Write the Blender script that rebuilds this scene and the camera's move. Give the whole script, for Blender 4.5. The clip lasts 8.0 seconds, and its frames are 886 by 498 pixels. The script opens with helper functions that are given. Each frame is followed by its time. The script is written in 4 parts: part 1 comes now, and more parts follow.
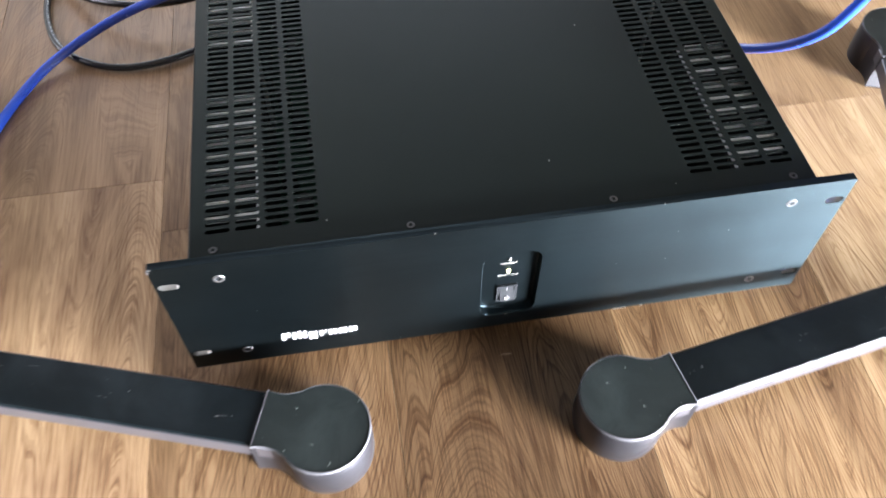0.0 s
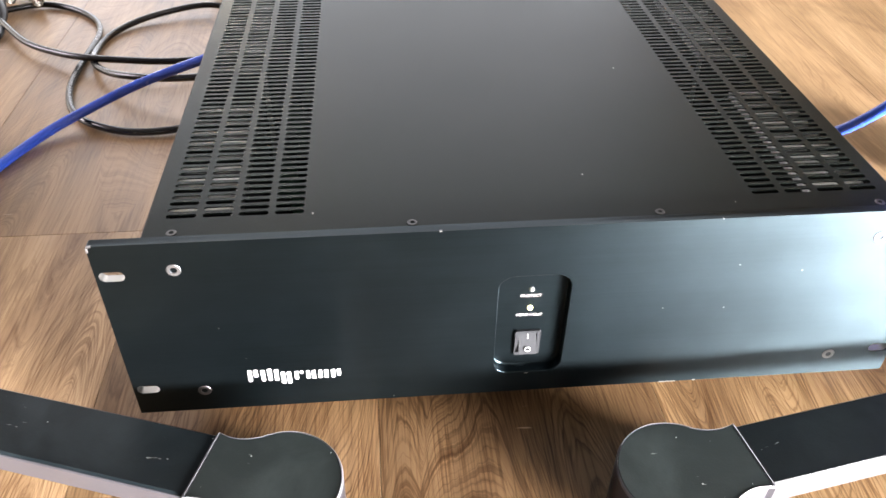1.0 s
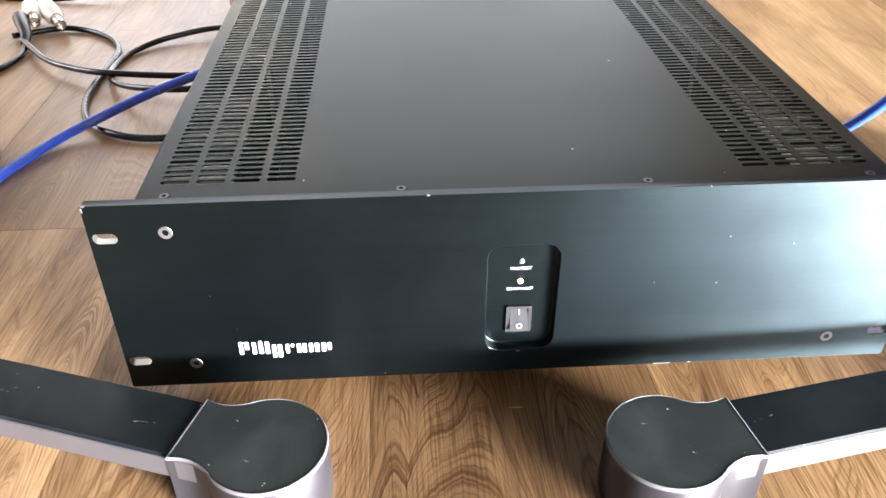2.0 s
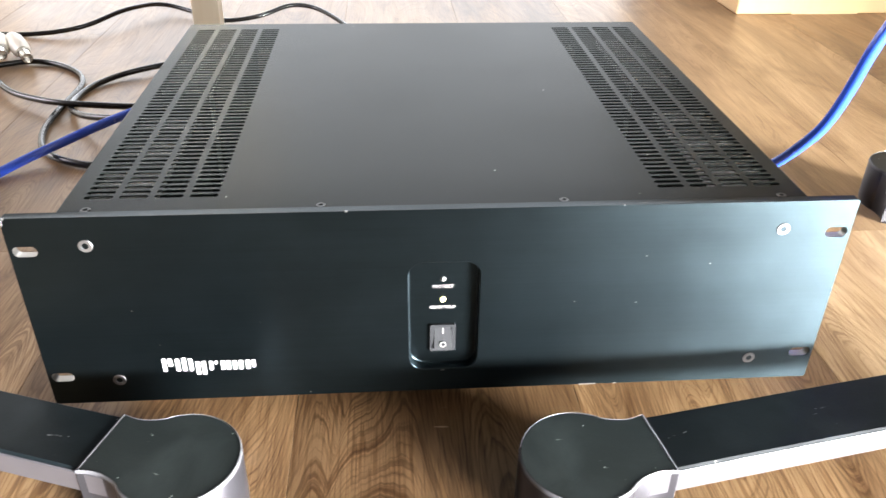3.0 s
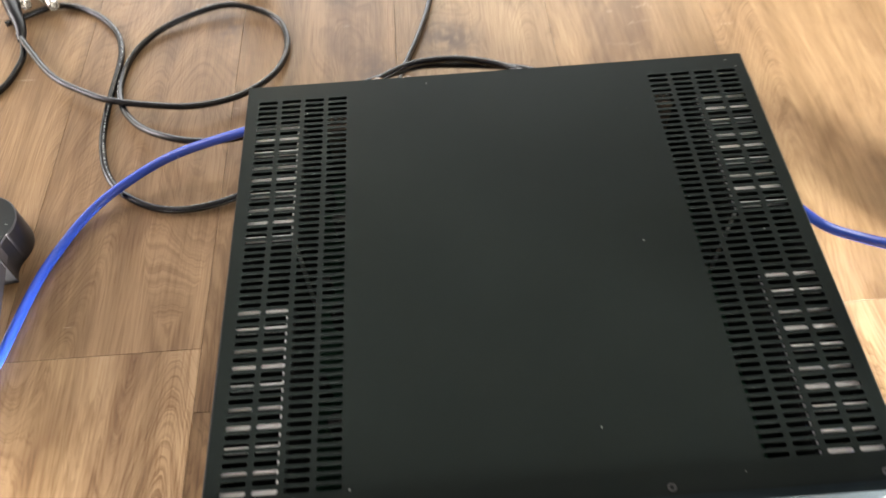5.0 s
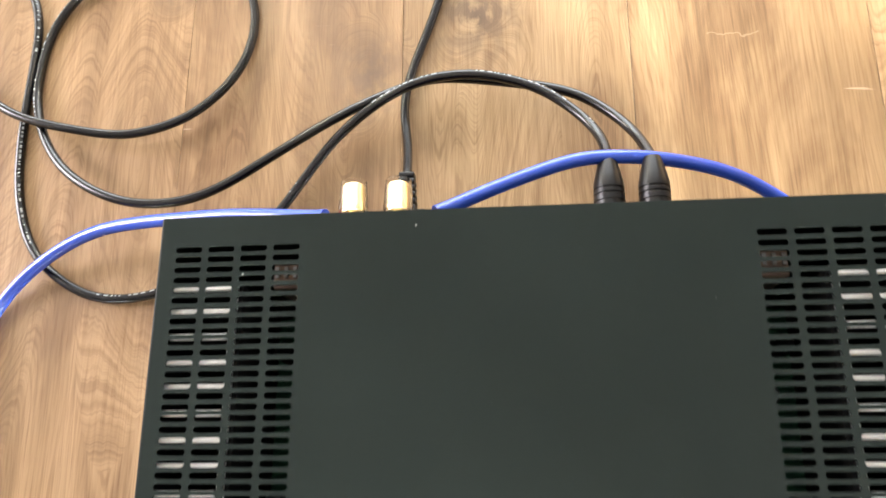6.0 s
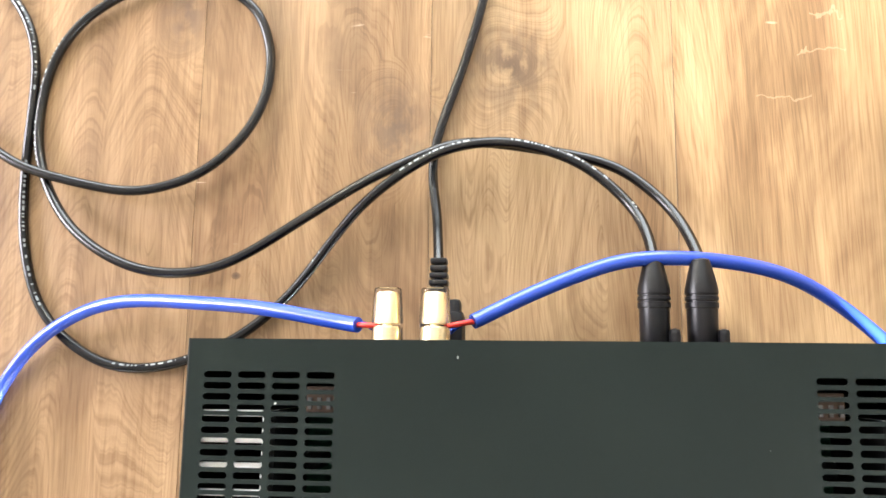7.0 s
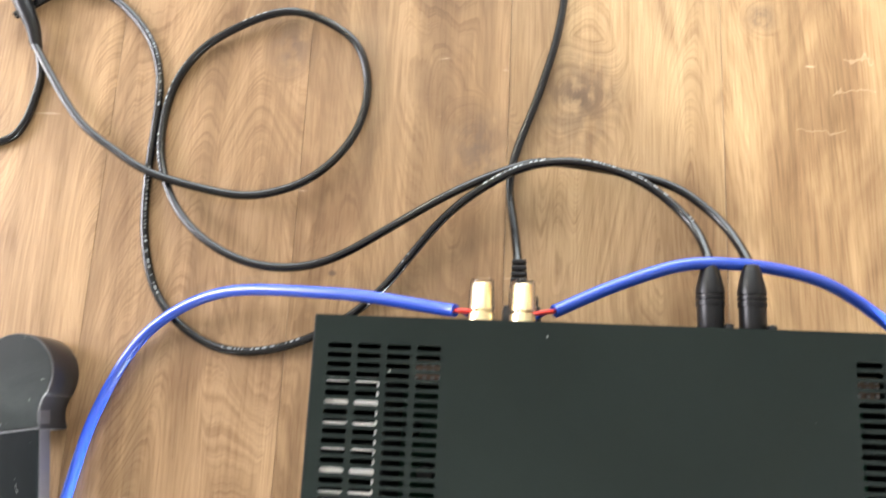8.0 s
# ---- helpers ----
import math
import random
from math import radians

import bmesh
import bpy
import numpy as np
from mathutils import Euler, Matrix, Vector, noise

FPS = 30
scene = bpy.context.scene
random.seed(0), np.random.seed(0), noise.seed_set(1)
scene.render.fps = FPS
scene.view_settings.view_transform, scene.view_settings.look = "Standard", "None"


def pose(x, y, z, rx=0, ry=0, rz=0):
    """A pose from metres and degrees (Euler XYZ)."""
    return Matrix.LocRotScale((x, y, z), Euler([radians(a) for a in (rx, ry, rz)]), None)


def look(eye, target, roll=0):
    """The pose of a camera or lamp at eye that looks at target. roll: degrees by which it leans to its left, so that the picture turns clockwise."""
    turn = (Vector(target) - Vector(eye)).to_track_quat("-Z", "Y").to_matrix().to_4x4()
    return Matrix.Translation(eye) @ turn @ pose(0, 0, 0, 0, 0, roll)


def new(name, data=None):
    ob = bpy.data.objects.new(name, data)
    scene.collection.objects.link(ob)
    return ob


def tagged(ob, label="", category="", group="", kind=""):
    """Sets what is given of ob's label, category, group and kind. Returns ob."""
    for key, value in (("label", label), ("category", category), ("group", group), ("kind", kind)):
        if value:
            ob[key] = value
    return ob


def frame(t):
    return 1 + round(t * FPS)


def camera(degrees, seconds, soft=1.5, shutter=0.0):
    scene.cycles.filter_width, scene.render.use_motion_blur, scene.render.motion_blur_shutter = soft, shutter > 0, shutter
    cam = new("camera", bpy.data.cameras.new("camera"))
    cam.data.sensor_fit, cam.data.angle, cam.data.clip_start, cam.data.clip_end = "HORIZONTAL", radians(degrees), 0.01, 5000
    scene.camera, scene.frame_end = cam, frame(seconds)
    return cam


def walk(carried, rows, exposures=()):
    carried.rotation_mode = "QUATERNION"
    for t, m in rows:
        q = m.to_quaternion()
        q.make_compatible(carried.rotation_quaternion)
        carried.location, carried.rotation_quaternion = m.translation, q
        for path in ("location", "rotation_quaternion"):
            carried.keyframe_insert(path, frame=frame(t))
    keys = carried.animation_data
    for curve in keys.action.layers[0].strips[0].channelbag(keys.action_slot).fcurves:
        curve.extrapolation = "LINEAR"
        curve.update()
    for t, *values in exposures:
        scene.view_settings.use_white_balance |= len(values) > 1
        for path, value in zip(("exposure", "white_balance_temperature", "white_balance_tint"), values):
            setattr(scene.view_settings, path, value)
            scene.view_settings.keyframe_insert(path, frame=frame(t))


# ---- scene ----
cam = camera(58.5, 8.0, shutter=0.4)
PATH = [
    (0, (-0.101, -0.309, 0.563), (0.089, 0.844, -1.059), 0.1),
    (0.5, (-0.078, -0.314, 0.437), (0.103, 1.12, -0.945), 0.4),
    (1, (-0.087, -0.339, 0.404), (0.065, 1.221, -0.838), 0.8),
    (1.2, (-0.084, -0.347, 0.401), (0.037, 1.233, -0.82), 0.5),
    (2.3, (-0.06, -0.378, 0.354), (0.042, 1.292, -0.742), -0.0),
    (2.5, (-0.05, -0.381, 0.35), (0.054, 1.304, -0.722), 0.2),
    (3, (-0.032, -0.389, 0.357), (0.104, 1.316, -0.68), 0.9),
    (3.5, (-0.006, -0.394, 0.362), (0.145, 1.324, -0.652), 1.0),
    (4, (-0.014, -0.376, 0.399), (0.164, 1.354, -0.589), 1.4),
    (4.2, (-0.026, -0.352, 0.432), (0.143, 1.364, -0.581), 1.2),
    (5.3, (-0.061, -0.009, 0.65), (-0.1, 0.9, -1.132), -6.6),
    (5.5, (-0.028, 0.086, 0.625), (-0.087, 0.899, -1.201), -6.3),
    (6, (0.003, 0.235, 0.579), (-0.208, 0.793, -1.331), -21.6),
    (6.5, (-0.015, 0.323, 0.56), (-0.217, 0.725, -1.389), -26.4),
    (7, (-0.028, 0.366, 0.586), (-0.214, 0.686, -1.379), -29.9),
    (7.5, (-0.038, 0.367, 0.64), (-0.232, 0.768, -1.309), -24.8),
    (8, (-0.076, 0.32, 0.663), (-0.285, 0.745, -1.28), -24.1),
]
walk(cam, [(t, look(eye, target, roll)) for t, eye, target, roll in PATH],
     exposures=((0, -0.05, 5900, 11), (0.5, 0.10, 6400, 14), (1.0, 0.22, 6500, 14), (2.5, 0.12, 6450, 12), (3.5, -0.26, 6400, 9), (4.2, -0.62, 6600, 9),
                (5.3, 0.92, 6700, 8), (6.2, 1.38, 6550, 6), (7.0, 1.50, 6400, 5), (7.5, 1.25, 6400, 5), (8.0, 1.19, 6350, 4)))

# ---- world and light ----
world = bpy.data.worlds.new("daylight")
scene.world = world
world.use_nodes = True
wn, wl = world.node_tree.nodes, world.node_tree.links
sky = wn.new("ShaderNodeTexSky")
sky.sky_type, sky.sun_disc = "NISHITA", False
sky.sun_elevation, sky.sun_rotation = radians(40), radians(140)
wl.new(sky.outputs["Color"], wn["Background"].inputs["Color"])
wn["Background"].inputs["Strength"].default_value = 0.12

# room: x from west to east, y from south (camera side) to north
RX0, RX1, RY0, RY1, RH = -2.3, 2.75, -2.2, 2.9, 2.55
NWIN = (-1.55, 1.35, 0.08, 2.15)      # glazed door to the north: x0, x1, z0, z1
SWIN = (0.85, 2.65, 0.02, 1.90)        # window in the south wall
WWIN = (0.40, 1.35, 0.50, 1.50)      # window in the west wall: y0, y1, z0, z1


def window_light(name, place, target, sx, sy, power, colour, spread=180):
    data = bpy.data.lights.new(name, "AREA")
    data.shape, data.size, data.size_y, data.energy, data.color = "RECTANGLE", sx, sy, power, colour
    data.spread = radians(spread)
    ob = new(name, data)
    ob.matrix_world = look(place, target)
    return ob


window_light("north_skylight", ((NWIN[0] + NWIN[1]) / 2, RY1 - 0.02, 1.12), ((NWIN[0] + NWIN[1]) / 2, 0, 1.0), NWIN[1] - NWIN[0] - 0.1, 2.0, 80, (0.97, 0.98, 1.0))
window_light("south_daylight", (1.76, RY0 + 0.02, 0.20), (0.0, -0.45, 0.05), 1.65, 0.36, 225, (1.0, 0.985, 0.96), 40)
window_light("south_skylight", ((SWIN[0] + SWIN[1]) / 2, RY0 + 0.02, 1.15), (0.0, 0.3, 0.1), SWIN[1] - SWIN[0] - 0.15, 1.35, 36, (1.0, 0.98, 0.96), 150)
window_light("west_daylight", (RX0 + 0.02, (WWIN[0] + WWIN[1]) / 2, (WWIN[2] + WWIN[3]) / 2), (0, (WWIN[0] + WWIN[1]) / 2, 0.6), WWIN[1] - WWIN[0] - 0.1, WWIN[3] - WWIN[2] - 0.1, 37, (1.0, 0.905, 1.0))


# ---- material helpers ----
class Net:
    """A short way to write a node material."""

    def __init__(self, name):
        self.mat = bpy.data.materials.new(name)
        self.mat.use_nodes = True
        self.n, self.l = self.mat.node_tree.nodes, self.mat.node_tree.links
        self.b = self.n["Principled BSDF"]

    def put(self, socket, value):
        if isinstance(value, bpy.types.NodeSocket):
            self.l.new(value, socket)
        elif value is not None:
            socket.default_value = value

    def math(self, op, a, b=None, clamp=False):
        m = self.n.new("ShaderNodeMath")
        m.operation, m.use_clamp = op, clamp
        self.put(m.inputs[0], a)
        self.put(m.inputs[1], b)
        return m.outputs[0]

    def coord(self, scale=(1, 1, 1), shift=None, which="Object"):
        t = self.n.new("ShaderNodeTexCoord").outputs[which]
        if shift is not None:
            add = self.n.new("ShaderNodeVectorMath")
            add.operation = "ADD"
            self.l.new(t, add.inputs[0])
            self.l.new(shift, add.inputs[1])
            t = add.outputs[0]
        mul = self.n.new("ShaderNodeVectorMath")
        mul.operation = "MULTIPLY"
        self.l.new(t, mul.inputs[0])
        mul.inputs[1].default_value = scale
        return mul.outputs[0]

    def noise(self, vec, scale=1.0, detail=3.0, rough=0.55, warp=0.0):
        t = self.n.new("ShaderNodeTexNoise")
        self.l.new(vec, t.inputs["Vector"])
        for key, v in (("Scale", scale), ("Detail", detail), ("Roughness", rough), ("Distortion", warp)):
            t.inputs[key].default_value = v
        return t.outputs["Fac"]

    def cells(self, vec, scale=1.0, spread=1.0):
        t = self.n.new("ShaderNodeTexVoronoi")
        self.l.new(vec, t.inputs["Vector"])
        t.inputs["Scale"].default_value, t.inputs["Randomness"].default_value = scale, spread
        return t

    def ramp(self, fac, *stops):
        r = self.n.new("ShaderNodeValToRGB")
        e = r.color_ramp.elements
        while len(e) < len(stops):
            e.new(0.5)
        for el, (p, c) in zip(e, stops):
            el.position, el.color = p, (*c, 1) if len(c) == 3 else c
        self.l.new(fac, r.inputs[0])
        return r.outputs[0]

    def mix(self, fac, a, b, mode="MIX"):
        m = self.n.new("ShaderNodeMix")
        m.data_type, m.blend_type = "RGBA", mode
        self.put(m.inputs["Factor"], fac)
        for key, v in ((6, a), (7, b)):
            self.put(m.inputs[key], (*v, 1) if isinstance(v, tuple) and len(v) == 3 else v)
        return m.outputs[2]

    def bump(self, height, strength=0.2, distance=0.001):
        b = self.n.new("ShaderNodeBump")
        b.inputs["Strength"].default_value, b.inputs["Distance"].default_value = strength, distance
        self.l.new(height, b.inputs["Height"])
        self.l.new(b.outputs[0], self.b.inputs["Normal"])

    def done(self, colour=None, rough=0.5, metal=0.0, **more):
        if isinstance(colour, tuple):
            colour = (*colour, 1)
        self.put(self.b.inputs["Base Color"], colour)
        self.put(self.b.inputs["Roughness"], rough)
        self.put(self.b.inputs["Metallic"], metal)
        for key, v in more.items():
            self.put(self.b.inputs[key.replace("_", " ")], v)
        return self.mat


def span(net, fac, lo, hi):
    """Maps 0..1 to lo..hi."""
    return net.math("ADD", net.math("MULTIPLY", fac, hi - lo), lo)


def laminate():
    g = Net("walnut_laminate")
    info = g.n.new("ShaderNodeObjectInfo").outputs["Random"]
    shift = g.n.new("ShaderNodeCombineXYZ")
    g.l.new(g.math("MULTIPLY", info, 37.0), shift.inputs[0])
    g.l.new(g.math("MULTIPLY", info, 91.0), shift.inputs[1])
    s = shift.outputs[0]
    # knots, few and far apart
    kn = g.cells(g.coord((5.2, 1.9, 0.0), s), 1.0)
    near = g.math("SUBTRACT", 1.0, g.math("MULTIPLY", kn.outputs["Distance"], 3.2), clamp=True)
    knot = g.math("POWER", near, 2.2)
    # figure: contour lines of a slow field, which bend round the knots
    low = g.noise(g.coord((5.4, 0.85, 0.0), s), 1.0, 1.6, 0.42, 0.35)
    wob = g.noise(g.coord((45.0, 7.0, 0.0), s), 1.0, 3.0, 0.6)
    # the boards' larger knots and flames, by their place on the floor
    geo = g.n.new("ShaderNodeNewGeometry").outputs["Position"]
    place = g.n.new("ShaderNodeSeparateXYZ")
    g.l.new(geo, place.inputs[0])

    def figure(x, y, rx, ry, power):
        dx = g.math("MULTIPLY", g.math("SUBTRACT", place.outputs[0], x), 1 / rx)
        dy = g.math("MULTIPLY", g.math("SUBTRACT", place.outputs[1], y), 1 / ry)
        d = g.math("SQRT", g.math("ADD", g.math("MULTIPLY", dx, dx), g.math("MULTIPLY", dy, dy)))
        return g.math("POWER", g.math("SUBTRACT", 1.0, d, clamp=True), power)

    flame, eye = None, None
    for x, y, rx, ry in ((-0.030, -0.400, 0.058, 0.480), (-0.012, 0.430, 0.050, 0.150), (-0.315, 0.500, 0.045, 0.260)):
        f = figure(x, y, rx, ry, 0.85)
        flame = f if flame is None else g.math("ADD", flame, f)
    for x, y, rx, ry in ((-0.032, 0.604, 0.052, 0.062), (-0.120, 0.556, 0.040, 0.060), (0.124, 0.681, 0.020, 0.022), (-0.297, 0.655, 0.030, 0.040)):
        f = figure(x, y, rx, ry, 1.25)
        eye = f if eye is None else g.math("ADD", eye, f)
    knot = g.math("ADD", g.math("MULTIPLY", knot, 0.6), g.math("MULTIPLY", eye, 0.95), clamp=True)
    bend = g.math("ADD", g.math("MULTIPLY", flame, 0.16), g.math("MULTIPLY", knot, 0.22))
    field = g.math("ADD", g.math("ADD", low, bend), g.math("MULTIPLY", wob, 0.014))
    along = g.n.new("ShaderNodeSeparateXYZ")
    g.l.new(g.coord((1.0, 1.0, 1.0), s), along.inputs[0])
    field = g.math("ADD", field, g.math("MULTIPLY", along.outputs[0], 1.0))

    def lines(k, v):
        c = g.n.new("ShaderNodeCombineXYZ")
        g.l.new(g.math("MULTIPLY", field, k), c.inputs[0])
        g.l.new(g.math("MULTIPLY", along.outputs[1], v), c.inputs[1])
        return c.outputs[0]

    ring = g.noise(lines(46.0, 1.6), 1.0, 4.0, 0.66)
    dash = g.noise(lines(430.0, 11.0), 1.0, 3.0, 0.65)
    fibre = g.noise(g.coord((620.0, 16.0, 1.0), s), 1.0, 2.0, 0.6)
    wide = g.noise(g.coord((3.4, 0.9, 0.0), s), 1.0, 3.0)
    streak = g.noise(g.coord((30.0, 1.5, 1.0), s), 1.0, 4.0, 0.66, 0.3)
    tone = g.math("ADD", g.math("MULTIPLY", streak, 0.42), g.math("MULTIPLY", wide, 0.46))
    tone = g.math("ADD", tone, g.math("MULTIPLY", ring, 0.15))
    tone = g.math("ADD", tone, g.math("MULTIPLY", g.math("SUBTRACT", info, 0.5), 0.09))
    col = g.ramp(tone, (0.34, (0.150, 0.092, 0.048)), (0.47, (0.262, 0.168, 0.088)), (0.56, (0.365, 0.242, 0.132)), (0.69, (0.50, 0.353, 0.205)))
    deep = g.ramp(ring, (0.36, (1, 1, 1)), (0.50, (0.0, 0.0, 0.0)))
    where = g.ramp(g.noise(g.coord((4.4, 1.3, 0.0), s), 1.0, 2.0), (0.34, (0.03, 0.03, 0.03)), (0.62, (0.24, 0.24, 0.24)))
    where = g.math("ADD", where, g.math("MULTIPLY", flame, 0.12), clamp=True)
    where = g.math("MULTIPLY", where, g.math("ADD", g.math("MULTIPLY", info, 0.75), 0.45), clamp=True)
    col = g.mix(g.math("MULTIPLY", deep, where), col, (0.46, 0.35, 0.26), "MULTIPLY")
    strong = g.math("ADD", g.math("MULTIPLY", figure(-0.03, -0.06, 0.42, 0.40, 0.5), 0.68), 0.40, clamp=True)
    col = g.mix(g.math("MULTIPLY", g.ramp(dash, (0.37, (1, 1, 1)), (0.53, (0, 0, 0))), strong), col, (0.40, 0.31, 0.23), "MULTIPLY")
    col = g.mix(g.math("MULTIPLY", g.ramp(fibre, (0.36, (1, 1, 1)), (0.52, (0, 0, 0))), strong), col, (0.54, 0.45, 0.37), "MULTIPLY")
    blotch = g.ramp(g.noise(g.coord((13.0, 4.5, 0.0), s), 1.0, 4.0, 0.62, 0.8), (0.49, (0, 0, 0)), (0.70, (0.85, 0.85, 0.85)))
    col = g.mix(blotch, col, (0.56, 0.50, 0.47), "MULTIPLY")
    mottle = g.ramp(g.noise(g.coord((90.0, 60.0, 1.0), s), 1.0, 3.0), (0.40, (0.30, 0.30, 0.30)), (0.56, (1, 1, 1)))
    col = g.mix(g.math("MULTIPLY", knot, mottle), col, (0.11, 0.075, 0.052))
    # each board's own tint
    board_tint = g.n.new("ShaderNodeObjectInfo").outputs["Color"]
    col = g.mix(1.0, col, board_tint, "MULTIPLY")
    # a few pale scuffs across the boards
    sc = g.noise(g.coord((16.0, 150.0, 1.0), s), 1.0, 2.0, 0.4, 0.7)
    scuff = g.ramp(sc, (0.765, (0, 0, 0)), (0.80, (1, 1, 1)))
    col = g.mix(g.math("MULTIPLY", scuff, 0.30), col, (0.68, 0.55, 0.42))
    # pale curved scrapes and one dark dent by the rear of the amplifier
    sway = g.math("MULTIPLY", g.math("SUBTRACT", g.noise(geo, 75.0, 2.0), 0.5), 0.030)
    for x, y, half in ((0.171, 0.577, 0.020), (0.200, 0.612, 0.018), (0.205, 0.640, 0.012)):
        along_x = g.math("LESS_THAN", g.math("ABSOLUTE", g.math("SUBTRACT", place.outputs[0], x)), half)
        across = g.math("LESS_THAN", g.math("ABSOLUTE", g.math("SUBTRACT", g.math("ADD", place.outputs[1], sway), y)), 0.0011)
        col = g.mix(g.math("MULTIPLY", g.math("MULTIPLY", along_x, across), 0.13), col, (0.72, 0.58, 0.42))
    col = g.mix(figure(-0.243, 0.441, 0.004, 0.003, 0.4), col, (0.07, 0.045, 0.03))
    rough = span(g, g.noise(g.coord((60.0, 3.0, 1.0), s), 1.0, 3.0), 0.30, 0.46)
    g.bump(g.math("ADD", g.math("MULTIPLY", fibre, 0.7), g.math("MULTIPLY", ring, 0.3)), 0.16, 0.0006)
    return g.done(col, rough, 0.0, Specular_IOR_Level=0.29)


def powder_black(name, base, rough, grain, flecks, metal=0.0, gloss=0.5, brushed=0.0, tint=(1.0, 1.0, 1.0)):
    """Fine textured black paint with grey dust flecks."""
    g = Net(name)
    c = g.coord()
    fine = g.noise(c, grain, 2.0, 0.6)
    cloud = g.noise(c, 9.0, 4.0, 0.6)
    col = g.mix(cloud, tuple(v * 0.8 for v in base), tuple(v * 1.25 for v in base))
    v = g.cells(g.coord((1.0, 0.62, 1.0)), 58.0)
    dot = g.math("LESS_THAN", v.outputs["Distance"], 0.033)
    keep = g.math("GREATER_THAN", g.noise(c, 33.0, 1.0), 1.0 - flecks)
    col = g.mix(g.math("MULTIPLY", g.math("MULTIPLY", dot, keep), 0.38), col, (0.50, 0.51, 0.48))
    g.bump(fine, 0.25, 0.00025)
    if brushed:                                       # brushed along x: reflections stretch upwards
        streaks = g.ramp(g.noise(g.coord((5.0, 1.0, 620.0)), 1.0, 3.0, 0.6), (0.3, (0.88, 0.88, 0.88)), (0.7, (1, 1, 1)))
        haze = g.ramp(g.noise(g.coord((14.0, 1.0, 26.0)), 1.0, 4.0, 0.6), (0.35, (0.78, 0.78, 0.78)), (0.7, (1, 1, 1)))
        col = g.mix(1.0, g.mix(1.0, col, streaks, "MULTIPLY"), haze, "MULTIPLY")
        tan = g.n.new("ShaderNodeTangent")
        tan.direction_type, tan.axis = "RADIAL", "Z"
        g.l.new(tan.outputs[0], g.b.inputs["Tangent"])
        g.put(g.b.inputs["Anisotropic"], brushed)
        g.put(g.b.inputs["Anisotropic Rotation"], 0.25)
    return g.done(col, span(g, cloud, rough - 0.04, rough + 0.05), metal, Specular_IOR_Level=gloss, Specular_Tint=(*tint, 1))


def plain(name, base, rough, metal=0.0, vary=0.18, size=40.0, relief=0.12, **more):
    g = Net(name)
    c = g.coord()
    n = g.noise(c, size, 4.0, 0.6)
    col = g.mix(n, tuple(max(0.0, v * (1 - vary)) for v in base), tuple(min(1.0, v * (1 + vary)) for v in base))
    g.bump(g.noise(c, size * 9, 3.0), relief, 0.0004)
    return g.done(col, span(g, n, rough - 0.06, rough + 0.08), metal, **more)


def scuffed(name, base, rough, mark, amount, relief=0.2, gloss=0.3):
    """Worn dark plastic or paint: pale scratches and smears."""
    g = Net(name)
    c = g.coord()
    smear = g.noise(c, 22.0, 5.0, 0.65, 0.6)
    col = g.mix(g.ramp(smear, (0.42, (0, 0, 0)), (0.75, (1, 1, 1))), base, tuple(v * 2.0 + 0.002 for v in base))
    line = g.noise(g.coord((60.0, 210.0, 90.0)), 1.0, 2.0, 0.5, 1.2)
    cut = g.ramp(line, (0.715, (0, 0, 0)), (0.76, (1, 1, 1)))
    dot = g.math("LESS_THAN", g.cells(c, 120.0).outputs["Distance"], 0.060)
    keep = g.math("GREATER_THAN", g.noise(c, 60.0, 1.0), 0.51)
    worn = g.math("MAXIMUM", g.math("MULTIPLY", cut, amount), g.math("MULTIPLY", g.math("MULTIPLY", dot, keep), 0.6))
    col = g.mix(worn, col, mark)
    g.bump(g.noise(c, 900.0, 2.0), relief, 0.0003)
    return g.done(col, span(g, smear, rough - 0.08, rough + 0.14), 0.0, Specular_IOR_Level=gloss)


def glass(name, colour, rough=0.02, ior=1.46):
    g = Net(name)
    return g.done(colour, rough, 0.0, Transmission_Weight=1.0, IOR=ior)


def glow(name, colour, strength):
    g = Net(name)
    g.put(g.b.inputs["Emission Color"], (*colour, 1))
    return g.done(colour, 0.3, 0.0, Emission_Strength=strength)


def cardboard():
    g = Net("cardboard")
    c = g.coord()
    n = g.noise(c, 5.0, 5.0, 0.6)
    f = g.noise(g.coord((300.0, 300.0, 25.0)), 1.0, 3.0, 0.6)
    col = g.mix(n, (0.60, 0.41, 0.21), (0.72, 0.52, 0.29))
    col = g.mix(g.math("MULTIPLY", f, 0.25), col, (0.45, 0.30, 0.15))
    g.bump(g.math("SINE", g.math("MULTIPLY", g.noise(g.coord((0.0, 0.0, 40.0)), 1.0, 0.0), 60.0)), 0.08, 0.0006)
    return g.done(col, 0.75)


def pale_wood():
    g = Net("pale_lacquered_wood")
    f = g.noise(g.coord((160.0, 160.0, 4.0)), 1.0, 4.0, 0.6)
    n = g.noise(g.coord((20.0, 20.0, 1.2)), 1.0, 3.0)
    col = g.mix(g.math("ADD", g.math("MULTIPLY", f, 0.5), g.math("MULTIPLY", n, 0.5)), (0.76, 0.66, 0.48), (0.92, 0.86, 0.72))
    g.bump(f, 0.1, 0.0004)
    return g.done(col, 0.42)


